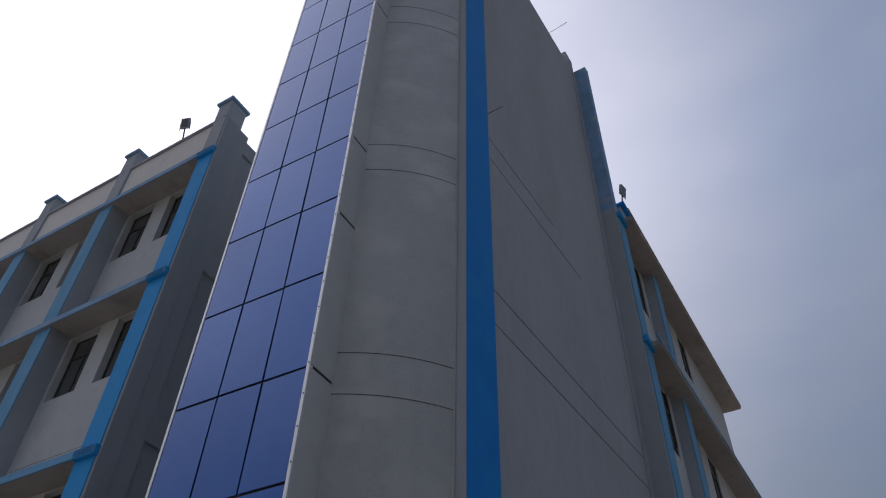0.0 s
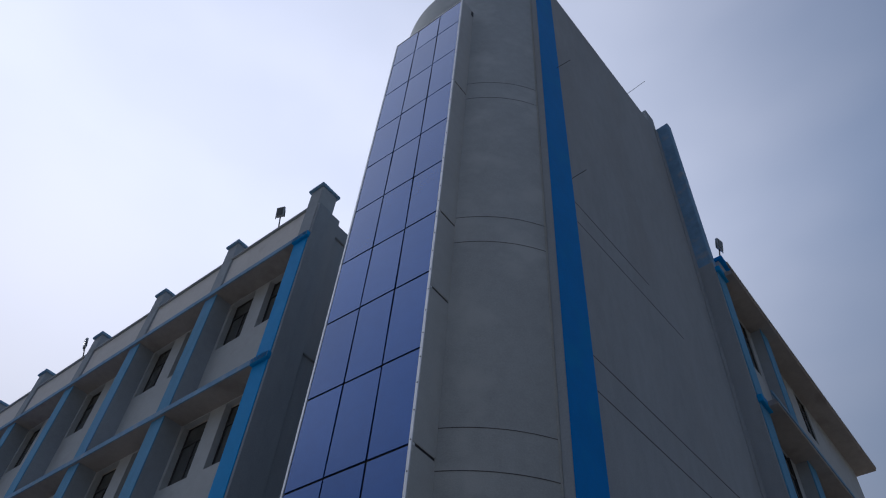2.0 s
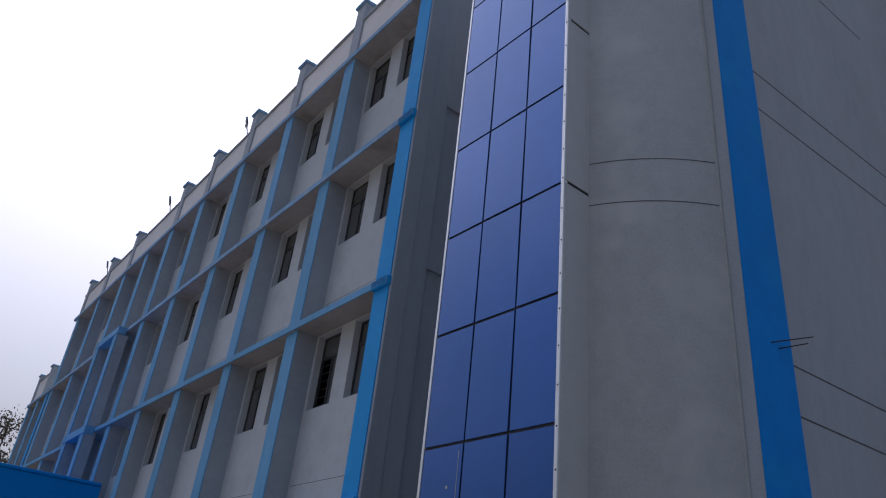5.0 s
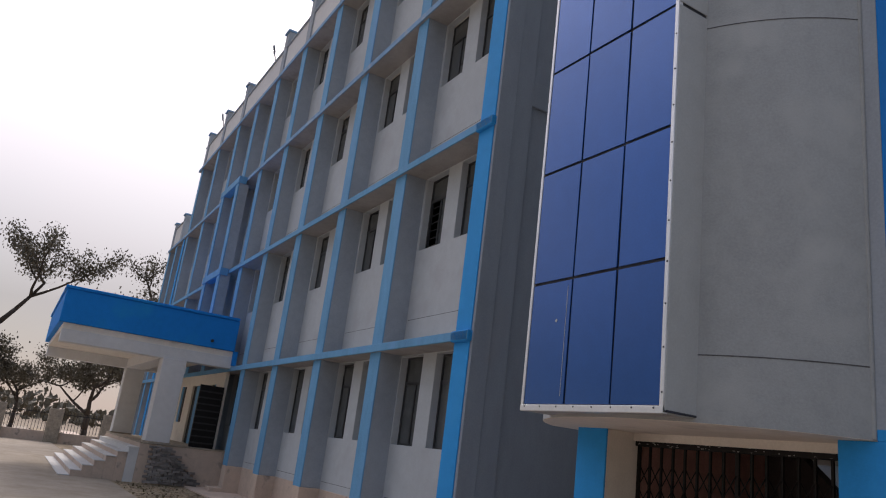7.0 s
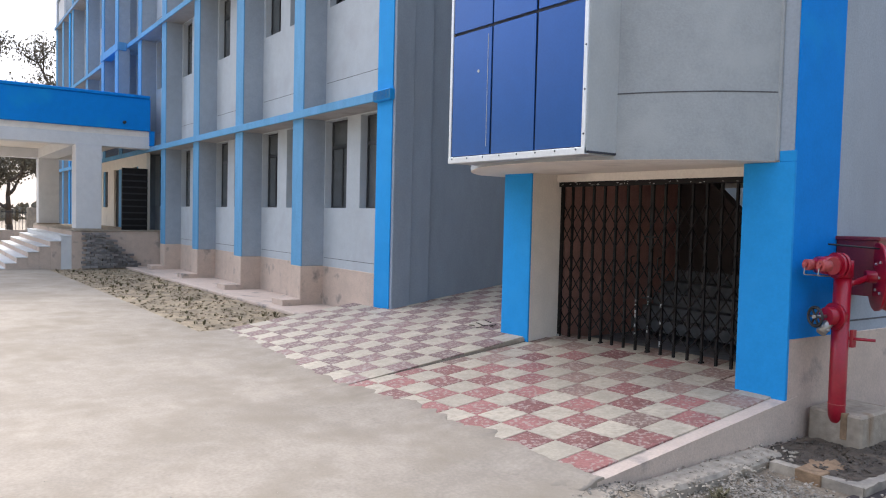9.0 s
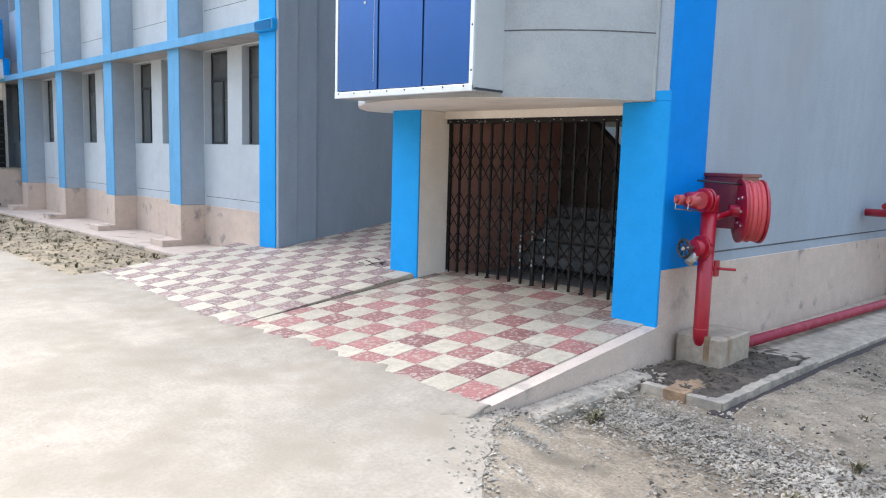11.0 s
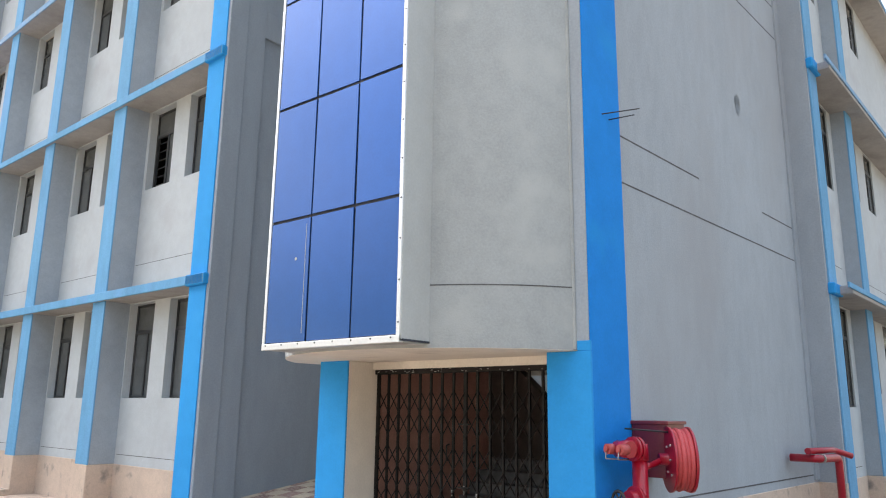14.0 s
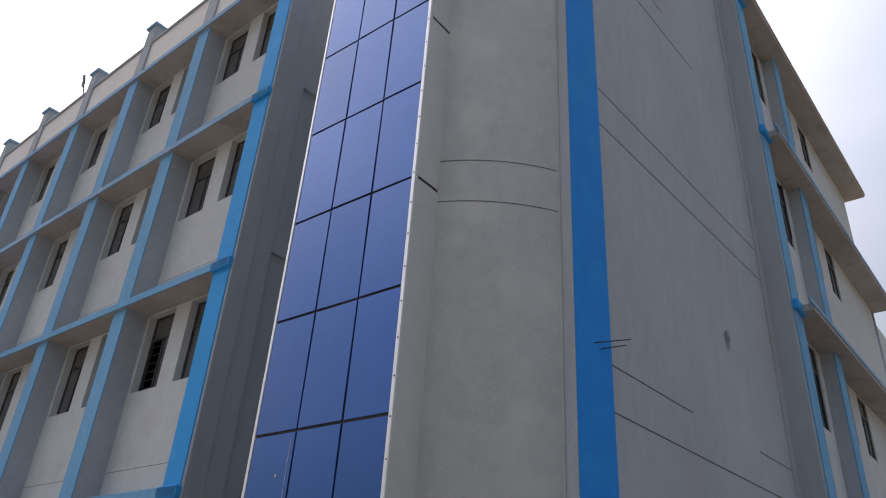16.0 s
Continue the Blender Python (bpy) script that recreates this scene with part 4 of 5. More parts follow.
# ---- fire hydrant and hose reel ----
def fire_hydrant():
    h = thing("fire_hydrant", "red standpipe hydrant with twin capped outlets and valve wheel", "hydrant", at=Matrix.Translation((0.075, 0, 0)))
    x, y = 0.30, 0.33
    bend_pipe("riser", [(x - 0.02, y + 0.28, -0.20), (x, y, -0.20), (x, y, 1.22)], 0.075, RED, h, "thick red riser pipe", 20)
    rods("top_elbow", [((x, y, 1.16), (x, y, 1.32))], 0.088, RED, h, "", 20)
    d = Vector((-0.35, -0.94, 0)).normalized()
    s = Vector((-d.y, d.x, 0))
    c = Vector((x, y, 1.27))
    rods("flange", [(c + d * 0.02, c + d * 0.05), (c + d * 0.065, c + d * 0.095)], 0.118, RED, h, "round bolted flange", 24)
    rods("outlet_body", [(c - s * 0.09 + d * 0.2, c + s * 0.09 + d * 0.2)], 0.08, RED, h, "red twin outlet head", 20)
    rods("neck", [(c, c + d * 0.2)], 0.085, RED, h, "", 20)
    for k in (-1, 1):
        o = c + s * 0.085 * k + d * 0.24
        cap = rods("outlet_cap", [(o, o + d * 0.10)], 0.05, CAPRED, h, "pale red plastic outlet cap", 16)
        rods("cap_nut", [(o + d * 0.10, o + d * 0.125)], 0.025, CAPRED, cap, "", 6)
        bend_pipe("chain", [o + d * 0.11, o + d * 0.12 - Vector((0, 0, 0.09)), c + d * 0.14 - Vector((0, 0, 0.10))], 0.006, BRASS, h, "small steel chain", 6)
    v = Vector((x, y, 0.80))
    rods("valve_body", [(v, v + d * 0.17)], 0.085, RED, h, "red valve body", 20)
    rods("valve_flange", [(v + d * 0.06, v + d * 0.09)], 0.125, RED, h, "", 24)
    rods("spindle", [(v + d * 0.16, v + d * 0.31)], 0.018, BRASS, h)
    wheel = bmesh.new()
    n, R, r = 24, 0.085, 0.016
    wc = v + d * 0.29
    rings = []
    for i in range(n):
        a = 2 * math.pi * i / n
        rad = s * math.cos(a) + Vector((0, 0, 1)) * math.sin(a)
        rings.append([wheel.verts.new(wc + rad * (R + r * math.cos(b)) + d * r * math.sin(b)) for b in (0, 1.57, 3.14, 4.71)])
    for i in range(n):
        p, q = rings[i], rings[(i + 1) % n]
        for j in range(4):
            wheel.faces.new((p[j], p[(j + 1) % 4], q[(j + 1) % 4], q[j])).smooth = True
    for i in range(3):
        a = math.pi * i / 3
        rad = s * math.cos(a) + Vector((0, 0, 1)) * math.sin(a)
        add_rod(wheel, wc - rad * R, wc + rad * R, 0.01, 6)
    part("valve_wheel", wheel, BLACKIRON, h, "black cast hand wheel")
    o = v + d * 0.1 - Vector((0, 0, 0.02))
    rods("hose_outlet", [(o, o + d * 0.12 - Vector((0, 0, 0.13)))], 0.045, BRASS, h, "dull steel hose outlet", 14)
    rods("outlet_lug", [(o + d * 0.1 - Vector((0.05, 0, 0.1)), o + d * 0.1 + Vector((0.06, 0, -0.1)))], 0.012, BRASS, h, "", 8)
    rods("side_tap", [((x + 0.06, y + 0.03, 0.60), (x + 0.26, y + 0.12, 0.60))], 0.014, RED, h, "thin red side tap")
    boxes("anchor_plate", [(x + 0.075, x + 0.105, y + 0.02, y + 0.09, 0.52, 0.68)], RED, h)
    rods("weld_ring", [((x, y, -0.02), (x, y, -0.012))], 0.078, CAPRED, h, "", 20)
    return h


fire_hydrant()


def hose_reel():
    h = thing("hose_reel", "red fire hose reel on a maroon wall cabinet", "hose reel", at=Matrix.Translation((0.075, 0, 0)))
    boxes("cabinet", [(0.03, 0.42, 0.75, 1.2, 0.97, 1.52)], REDDARK, h, "maroon sheet steel cabinet", bevel=0.008)
    boxes("cabinet_lid", [(0.02, 0.44, 0.73, 1.22, 1.50, 1.535)], REDDARK, h, "", bevel=0.006)
    axis = Vector((-0.80, -0.60, 0)).normalized()
    c = Vector((0.535, 0.73, 1.165))
    bm = bmesh.new()
    add_rod(bm, c + axis * 0.085, c + axis * 0.11, 0.318, 40)
    disc = part("reel_disc", bm, RED, h, "red pressed steel disc")
    bm = bmesh.new()
    add_rod(bm, c - axis * 0.11, c - axis * 0.085, 0.318, 40)
    part("reel_disc", bm, RED, h, "red pressed steel disc")
    rods("hub", [(c - axis * 0.16, c + axis * 0.2)], 0.06, RED, h, "", 16)
    side, up = axis.cross(Vector((0, 0, 1))).normalized(), Vector((0, 0, 1))
    for k in range(4):
        bm = bmesh.new()
        n, R, r = 40, 0.272 + 0.012 * (k % 2), 0.026
        rings = []
        for i in range(n):
            a = 2 * math.pi * i / n
            rad = side * math.cos(a) + up * math.sin(a)
            rings.append([bm.verts.new(c + axis * (0.062 - 0.042 * k) + rad * (R + r * math.cos(b)) + axis * r * math.sin(b)) for b in [math.pi * j / 4 for j in range(8)]])
        for i in range(n):
            p, q = rings[i], rings[(i + 1) % n]
            for j in range(8):
                bm.faces.new((p[j], p[(j + 1) % 8], q[(j + 1) % 8], q[j])).smooth = True
        part("hose_turn", bm, HOSE, h, "pale red rubber hose turn")
    for i in range(8):
        a = 2 * math.pi * i / 8
        o = c + axis * 0.11 + (side * math.cos(a) + up * math.sin(a)) * (0.2 if i % 2 else 0.12)
        rods("bolt", [(o, o + axis * 0.012)], 0.012, DULLWHITE, disc, "", 8)
    bend_pipe("feed_pipe", [(0.34, 0.36, 1.10), (0.36, 0.5, 1.12), c + axis * 0.15], 0.03, RED, h, "red feed pipe", 12)
    boxes("bracket", [(0.3, 0.52, 0.78, 0.84, 1.3, 1.34)], REDDARK, h)
    rods("stay_rod", [((0.14, 0.36, 1.46), (0.50, 0.62, 1.43))], 0.009, BLACKIRON, h, "thin black stay rod", 8)
    return h


hose_reel()

# block, pit and pipes beside the wall
block = thing("concrete_block", "rust-streaked concrete anchor block at the foot of the hydrant", "block", at=Matrix.Translation((0.08, 0, -0.03)))
boxes("block_body", [(0.05, 0.54, 0.30, 0.98, -0.62, -0.06)], BLOCK, block, "beige cement block", bevel=0.02)
pit = thing("wet_pit", "shallow cement-edged pit with damp soil", "pit", kind="structure", at=Matrix.Translation((0.08, 0, -0.03)))


def soil_z(x, y):
    u, v = (x - 0.05) * 17.2, (y + 0.70) * 15.65
    return -0.352 + 0.03 * noise.noise((u * 0.6, v * 0.5, 2)) + 0.015 * noise.noise((u * 1.7, v * 1.4, 5))


def pit_soil():
    bm = bmesh.new()
    nx, ny = 16, 36
    g = [[bm.verts.new((0.05 + 0.93 * i / nx, -0.70 + 2.3 * j / ny, soil_z(0.05 + 0.93 * i / nx, -0.70 + 2.3 * j / ny))) for j in range(ny + 1)] for i in range(nx + 1)]
    for i in range(nx):
        for j in range(ny):
            bm.faces.new((g[i][j], g[i + 1][j], g[i + 1][j + 1], g[i][j + 1])).smooth = True
    part("soil", bm, WET_AND_SHADE, pit, "damp dark soil")
    bm = bmesh.new()
    centre = bm.verts.new((0.57, -0.46, soil_z(0.57, -0.46) + 0.014))
    last = [centre]
    for k, f in enumerate((0.35, 0.7, 1.0)):
        ring = []
        for a in range(28):
            c, d = math.cos(a * math.tau / 28), math.sin(a * math.tau / 28)
            wide = f * (1 + 0.4 * noise.noise((c * 2.2, d * 2.2, 6)))
            x, y = 0.57 + 0.15 * wide * c, -0.44 + 0.24 * wide * d
            ring.append(bm.verts.new((x, y, soil_z(x, y) + (0.012, 0.009, -0.012)[k])))
        for a in range(28):
            b = (a + 1) % 28
            bm.faces.new((last[0], ring[a], ring[b]) if k == 0 else (last[a], ring[a], ring[b], last[b])).smooth = True
        last = ring
    part("rust_stain", bm, RUST, pit, "rust-stained patch of damp soil")


def rough_edge(p, q, w, z, seed):
    """A cast cement edge with a broken top, from p to q."""
    rnd = random.Random(seed)
    d = (Vector(q) - Vector(p))
    n = max(4, int(d.length / 0.07))
    side = Vector((d.y, -d.x)).normalized()
    bm = bmesh.new()
    rows = []
    for i in range(n + 1):
        o = Vector(p) + d * i / n
        a, b = o - side * (w / 2 + rnd.uniform(-0.02, 0.012)), o + side * (w / 2 + rnd.uniform(-0.008, 0.006))
        rows.append([bm.verts.new((a.x, a.y, -0.6)), bm.verts.new((a.x, a.y, z + rnd.uniform(-0.014, 0.004))), bm.verts.new((b.x, b.y, z + rnd.uniform(-0.01, 0.004))), bm.verts.new((b.x, b.y, -0.6))])
    for u, v in zip(rows, rows[1:]):
        for k in range(3):
            bm.faces.new((u[k], v[k], v[k + 1], u[k + 1]))
    bm.faces.new(rows[0])
    bm.faces.new(rows[-1][::-1])
    part("edge", bm, CEMENT, pit, "rough cement edge")


pit_soil()
rough_edge((0.28, -0.72), (1.02, -0.70), 0.11, -0.332, 1)
rough_edge((0.98, -0.74), (1.05, 1.36), 0.10, -0.334, 2)
boxes("rust_patch", [(0.50, 0.71, -0.782, -0.62, -0.45, -0.326)], RUST, pit, "orange rust patch", bevel=0.006)
boxes("rust_patch", [(0.35, 0.41, 0.293, 0.34, -0.30, -0.054)], RUST, block, "orange rust streak below the pipe", bevel=0.004)
ap = boxes("side_apron", [(0.02, 1.05, 1.3, 24, -0.6, -0.38)], CEMENT, None, bevel=0.02)
ap.matrix_basis = SIDE_M
tagged(ap, "cement apron strip along the side wall", "apron", kind="structure")
# floor sits at ground level; near-black colour stands for the gutter's shaded depth
dr = boxes("drain_gutter", [(1.03, 1.26, -0.8, 24, -0.55, GZ + 0.012)], SHADE_FILL, None)
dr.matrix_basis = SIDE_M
tagged(dr, "narrow drain gutter with its shaded depth painted dark", "gutter", kind="structure")


def bank_height(d):
    """Height of the soil over the bare ground at distance d outside the gutter."""
    return 0.075 * max(0.0, 1 - d / 1.6)


def gutter_bank():
    bm = bmesh.new()
    ds, n = (0.0, 0.03, 0.12, 0.35, 0.8, 1.7), 150
    rows = []
    for d in ds:
        row = []
        for k in range(n + 1):
            y = -0.85 + 24.5 * (k / n) ** 1.5
            wob = 0.022 * noise.noise((y * 4.0, d * 2, 7)) + 0.03 * noise.noise((y * 1.1, d, 3))
            row.append(bm.verts.new((1.185 + d + wob, y, GZ - 0.03 + min(1.0, k / 10) * (0.03 + bank_height(d) if d else -0.02) + (0.02 * noise.noise((y * 3, d * 7, 1)) if 0 < d < 1.6 else 0) - (0.05 if d > 1.6 else 0))))
        rows.append(row)
    for p, q in zip(rows, rows[1:]):
        for k in range(n):
            bm.faces.new((p[k], q[k], q[k + 1], p[k + 1])).smooth = d > 0.1
    ob = part("gutter_bank", bm, DIRT)
    ob.matrix_basis = SIDE_M
    return tagged(ob, "loose brown soil banked beside the drain gutter", "soil bank", kind="structure")


gutter_bank()

mains = thing("fire_main", "long faded red fire water pipe along the wall", "pipe", at=SIDE_M)
bend_pipe("main_pipe", [(0.43, 0.85, -0.25), (0.48, 6.3, -0.30), (0.53, 24, -0.31)], 0.058, REDPIPE, mains, "faded red steel pipe")
bend_pipe("branch_pipe", [(0.48, 6.28, -0.30), (0.48, 6.28, 0.98), (0.46, 5.45, 0.99), (0.05, 5.45, 0.99)], 0.057, RED, mains, "red branch pipe")
bend_pipe("branch_pipe", [(0.36, 5.25, 1.10), (0.36, 6.5, 1.08), (0.56, 6.7, 0.99)], 0.046, RED, mains, "red branch pipe")
rods("pipe_clamp", [((0.46, 5.50, 0.99), (0.46, 5.55, 0.99))], 0.066, BRASS, mains, "steel clamp ring")
for y in (7.2, 11.0):
    boxes("pipe_block", [(0.40, 0.62, y - 0.09, y + 0.09, -0.5, -0.26)], CEMENT, mains, "cement support block", bevel=0.015)


# ---- rods, spouts, floodlights ----
def rebar(name, pairs, label):
    t = thing(name, label, "rebar")
    for a, b in pairs:
        rods("rod", [(a, b)], 0.007, BLACKIRON, t, "", 6)
    return t


rebar("wall_rebar", [((0.03, 0.30, 4.84), (0.36, 0.74, 4.98)), ((0.05, 0.49, 4.83), (0.33, 0.67, 4.89))], "two thin steel rods sticking out of the blue band")
rebar("wall_rebar", [((0.03, 0.75, 13.36), (0.38, 0.85, 13.56))], "thin steel rod sticking out of the wall")
rebar("wall_rebar", [((0.03, 0.64, 17.8), (0.43, 0.74, 18.0))], "thin steel rod sticking out of the band")
rebar("roof_spout", [((0.25, 5.0, 22.9), (0.95, 5.05, 23.15))], "thin roof spout rod at the wall top")
scar = thing("plaster_scar", "oval rough plaster scar on the side wall", "plaster scar", at=SIDE_M)
bm = bmesh.new()
for i in range(14):
    a = 2 * math.pi * i / 14
    bm.verts.new((0.006, 4.52 + 0.10 * math.cos(a) * (1 + 0.2 * math.sin(3 * a)), 6.33 + 0.17 * math.sin(a)))
bm.faces.new(bm.verts[:])
bmesh.ops.solidify(bm, geom=bm.faces[:], thickness=0.012)
part("scar_patch", bm, PILGREY, scar)


twigs = thing("dry_twigs", "few dry brown twigs lying on the passage tiles", "twigs")
tw = random.Random(5)
for _ in range(9):
    x, y, a = -4.45 + tw.gauss(0, 0.14), 0.12 + tw.gauss(0, 0.07), tw.uniform(0, 6.28)
    z, k = ramp_z(RAMP_L, x, y) + 0.014, tw.uniform(0.05, 0.13)
    rods("twig", [((x, y, z), (x + k * math.cos(a), y + k * math.sin(a), z + 0.02))], 0.007, BARK, twigs, "", 5)
ajar = [(0.12, 8.62, 11.5), (0.25, 8.59, 11.45), (0.25, 8.59, 10.85), (0.25, 8.59, 10.08), (0.12, 8.62, 10.08)]
for p, q in zip(ajar, ajar[1:]):
    rods("window_stay", [(p, q)], 0.016, BLACKIRON, right_wing, "thin black casement stay", 6)


def floodlight():
    f = thing("floodlight", "small grey floodlight on a parapet bracket", "floodlight", "roof floodlights")
    rods("post", [((0, 0, 0), (0, 0, 0.50))], 0.02, BLACKIRON, f, "thin dark post", 8)
    boxes("lamp_body", [(-0.13, 0.13, -0.05, 0.03, 0.50, 0.84)], PILGREY, f, "grey lamp housing", bevel=0.015)
    boxes("lens", [(-0.09, 0.09, -0.06, -0.05, 0.53, 0.81)], SASH, f, "dull glass lens")
    boxes("yoke", [(-0.15, -0.135, -0.02, 0.0, 0.46, 0.7)], BLACKIRON, f)
    boxes("yoke", [(0.135, 0.15, -0.02, 0.0, 0.46, 0.7)], BLACKIRON, f)
    return f


flood = floodlight()
flood.matrix_basis = WING_M @ pose(-8.78, 0.2, 17.46, 14, 0, 20)
for x in (-18.5, -26.3, -35.5):
    copy_thing(flood, WING_M @ pose(x, 0.2, 17.46, 14, 0, -15))
copy_thing(flood, SIDE_M @ pose(0.40, 7.6, 16.86, 10, 0, 80))


# ---- trees, fence and distance ----
def tree(name, at, height, spread, seed, label, leaves=2600):
    rnd = random.Random(seed)
    t = thing(name, label, "tree", at=Matrix.Translation(at))
    wood, tips = bmesh.new(), []

    def limb(a, d, length, r, depth):
        pts, p = [a], a.copy()
        for i in range(4):
            d = (d + Vector((rnd.uniform(-1, 1), rnd.uniform(-1, 1), rnd.uniform(-0.35, 0.55))) * 0.22).normalized()
            p = p + d * length / 4
            pts.append(p.copy())
        for i, (q, w) in enumerate(zip(pts, pts[1:])):
            add_rod(wood, q, w, r * (1 - 0.15 * i), 7, r * (1 - 0.15 * (i + 1)))
        if depth == 0:
            tips.extend(pts[1:])
            return
        for _ in range(3 if depth > 1 else 4):
            k = rnd.choice(pts[2:])
            e = (d * 0.6 + Vector((rnd.uniform(-1, 1), rnd.uniform(-1, 1), rnd.uniform(-0.1, 0.7))) * spread).normalized()
            limb(k.copy(), e, length * rnd.uniform(0.55, 0.8), r * 0.5, depth - 1)

    limb(Vector((0, 0, 0)), Vector((0.05, 0.05, 1)), height * 0.42, height * 0.026, 3)
    part("trunk", wood, BARK, t, "dark branching trunk and limbs")
    verts, faces = [], []
    for i in range(leaves):
        c = rnd.choice(tips) + Vector((rnd.gauss(0, 0.35), rnd.gauss(0, 0.35), rnd.gauss(0, 0.28)))
        q = Euler((rnd.uniform(0, 6.28), rnd.uniform(0, 6.28), rnd.uniform(0, 6.28))).to_matrix()
        w = rnd.uniform(0.04, 0.11)
        b = len(verts)
        verts += [tuple(c + q @ Vector(v) * w) for v in ((-1, 0, 0), (-0.3, 0.55, 0.12), (0.6, 0.5, 0.1), (1.1, 0, 0), (0.5, -0.5, 0.1), (-0.3, -0.5, 0.12))]
        faces.append((b, b + 1, b + 2, b + 3, b + 4, b + 5))
    me = bpy.data.meshes.new("crown")
    me.from_pydata(verts, [], faces)
    me.materials.append(LEAF)
    crown = new("crown", me)
    crown.parent = t
    tagged(crown, "sparse dusty leaf crown", kind="stuff")


tree("shade_tree", (-50, -9.5, GZ), 15.5, 1.25, 3, "spreading tree with sparse dusty leaves beyond the fence", 15000)
tree("shade_tree", (-52.5, -0.6, GZ), 9.0, 1.5, 41, "low spreading tree with brown-grey leaves beyond the fence", 9000)
tree("shade_tree", (-54, 1.6, GZ), 15.0, 1.0, 8, "tree with dusty leaves behind the building end", 8000)
tree("shade_tree", (-56, -5.0, GZ), 7.0, 1.2, 21, "low tree with dark leaves beyond the fence", 5500)
tree("shade_tree", (-60, -13.0, GZ), 8.0, 1.2, 33, "low tree with dark leaves beyond the fence", 5500)


def fence():
    f = thing("boundary_fence", "low boundary wall with pale posts and steel railings", "fence")
    x = -46.5
    boxes("low_wall", [(x - 0.12, x + 0.12, -24, 6, GZ, 0.25)], BEIGE, f, "beige low wall", bevel=0.01)
    for y in range(-24, 7, 3):
        boxes("post", [(x - 0.35, x + 0.35, y - 0.38, y + 0.38, GZ, 1.6)], CEMENT, f, "pale cement post", bevel=0.02)
        boxes("rail", [(x - 0.02, x + 0.02, y + 0.38, y + 2.62, 1.28, 1.33)], BLACKIRON, f)
        for k in range(13):
            yy = y + 0.45 + 0.175 * k
            boxes("bar", [(x - 0.012, x + 0.012, yy - 0.012, yy + 0.012, 0.25, 1.45)], BLACKIRON, f)


fence()


def far_woods():
    rnd = random.Random(2)
    verts, faces = [], []
    for i in range(5200):
        a = radians(rnd.uniform(150, 215))
        r = rnd.uniform(110, 160)
        h = (2.2 + 1.6 * noise.noise((a * 14, 0, 0)) + 1.0 * noise.noise((a * 60, 3, 0))) * 1.6
        c = Vector((3 + r * math.cos(a), -6 + r * math.sin(a), GZ + rnd.uniform(0, max(h, 0.6))))
        w = rnd.uniform(0.3, 0.8)
        q = Euler((rnd.uniform(0, 6.28), rnd.uniform(0, 6.28), rnd.uniform(0, 6.28))).to_matrix()
        b = len(verts)
        verts += [tuple(c + q @ Vector(v) * w) for v in ((-1, 0, 0), (0, 0.7, 0.2), (1, 0, 0), (0, -0.7, 0.2))]
        faces.append((b, b + 1, b + 2, b + 3))
    me = bpy.data.meshes.new("far_woods")
    me.from_pydata(verts, [], faces)
    me.materials.append(LEAF)
    tagged(new("far_woods", me), "distant low belt of dusty trees", "woods", kind="stuff")


far_woods()


# ---- loose stones, weeds and litter ----
def scatter(name, mat, label, category, spots, size, seed, flat=0.6):
    rnd = random.Random(seed)
    verts, faces = [], []
    for x, y, z in spots(rnd):
        w = rnd.uniform(*size)
        q = Euler((rnd.uniform(-0.5, 0.5), rnd.uniform(-0.5, 0.5), rnd.uniform(0, 6.28))).to_matrix()
        b = len(verts)
        for v in ((1, 0, 0), (0, 0.8, 0), (-0.9, 0.1, 0), (0.1, -0.9, 0), (0.1, 0, flat), (0, 0.1, -flat)):
            verts.append(tuple(Vector((x, y, z)) + q @ (Vector(v) * w * rnd.uniform(0.7, 1.2))))
        faces += [(b, b + 1, b + 4), (b + 1, b + 2, b + 4), (b + 2, b + 3, b + 4), (b + 3, b, b + 4), (b + 1, b, b + 5), (b + 2, b + 1, b + 5), (b + 3, b + 2, b + 5), (b, b + 3, b + 5)]
    me = bpy.data.meshes.new(name)
    me.from_pydata(verts, [], faces)
    me.materials.append(mat)
    return tagged(new(name, me), label, category, kind="stuff")


def gravel_spots(rnd):
    for _ in range(20000):
        y = -6.5 + 18 * rnd.random() ** 1.6
        x = max(1.28 + 0.054 * y, 0.3 + (0.6 if y > -0.7 else 0)) + 5.0 * rnd.random() ** 1.4
        if y < -2.0:
            x += max(0, (-2.0 - y)) * 0.5
        d = x - 0.054 * y - 1.135
        yield x, y, GZ + 0.008 + (bank_height(d) if -0.8 < y < 20 and d > 0 else 0)


def heap_spots(rnd):
    for _ in range(9000):
        t = rnd.random()
        x, y = 0.42 + 2.9 * t + rnd.gauss(0, 0.16), -1.45 - 0.35 * t + rnd.gauss(0, 0.26 + 0.1 * t)
        if x > 0.3 and (y < -0.80 or x > 1.15):
            yield x, y, GZ + 0.012 + 0.05 * max(0, 1 - abs(x - 1.2) / 1.4) * rnd.random() + (0.05 if x > 1.2 and y > -0.8 else 0)


def edge_spots(rnd):
    for _ in range(3600):
        t, d = rnd.random() ** 1.2, rnd.gauss(0.2, 0.22)
        z = YZ if d < 0.05 else GZ + 0.11 - 0.16 * min(d - 0.05, 0.5)
        yield 0.15 + 1.05 * t + 4.0 * t * t + d, -2.3 - 3.6 * t, z + 0.003


def yard_spots(rnd):
    for _ in range(260):
        yield rnd.uniform(-14, 0.4), rnd.uniform(-8, -3.0), YZ + 0.003


def crumb_spots(rnd):
    for _ in range(500):
        yield rnd.uniform(0.05, 0.45), rnd.uniform(-2.6, -0.3), -0.36 if rnd.random() < 0.5 else GZ + 0.01


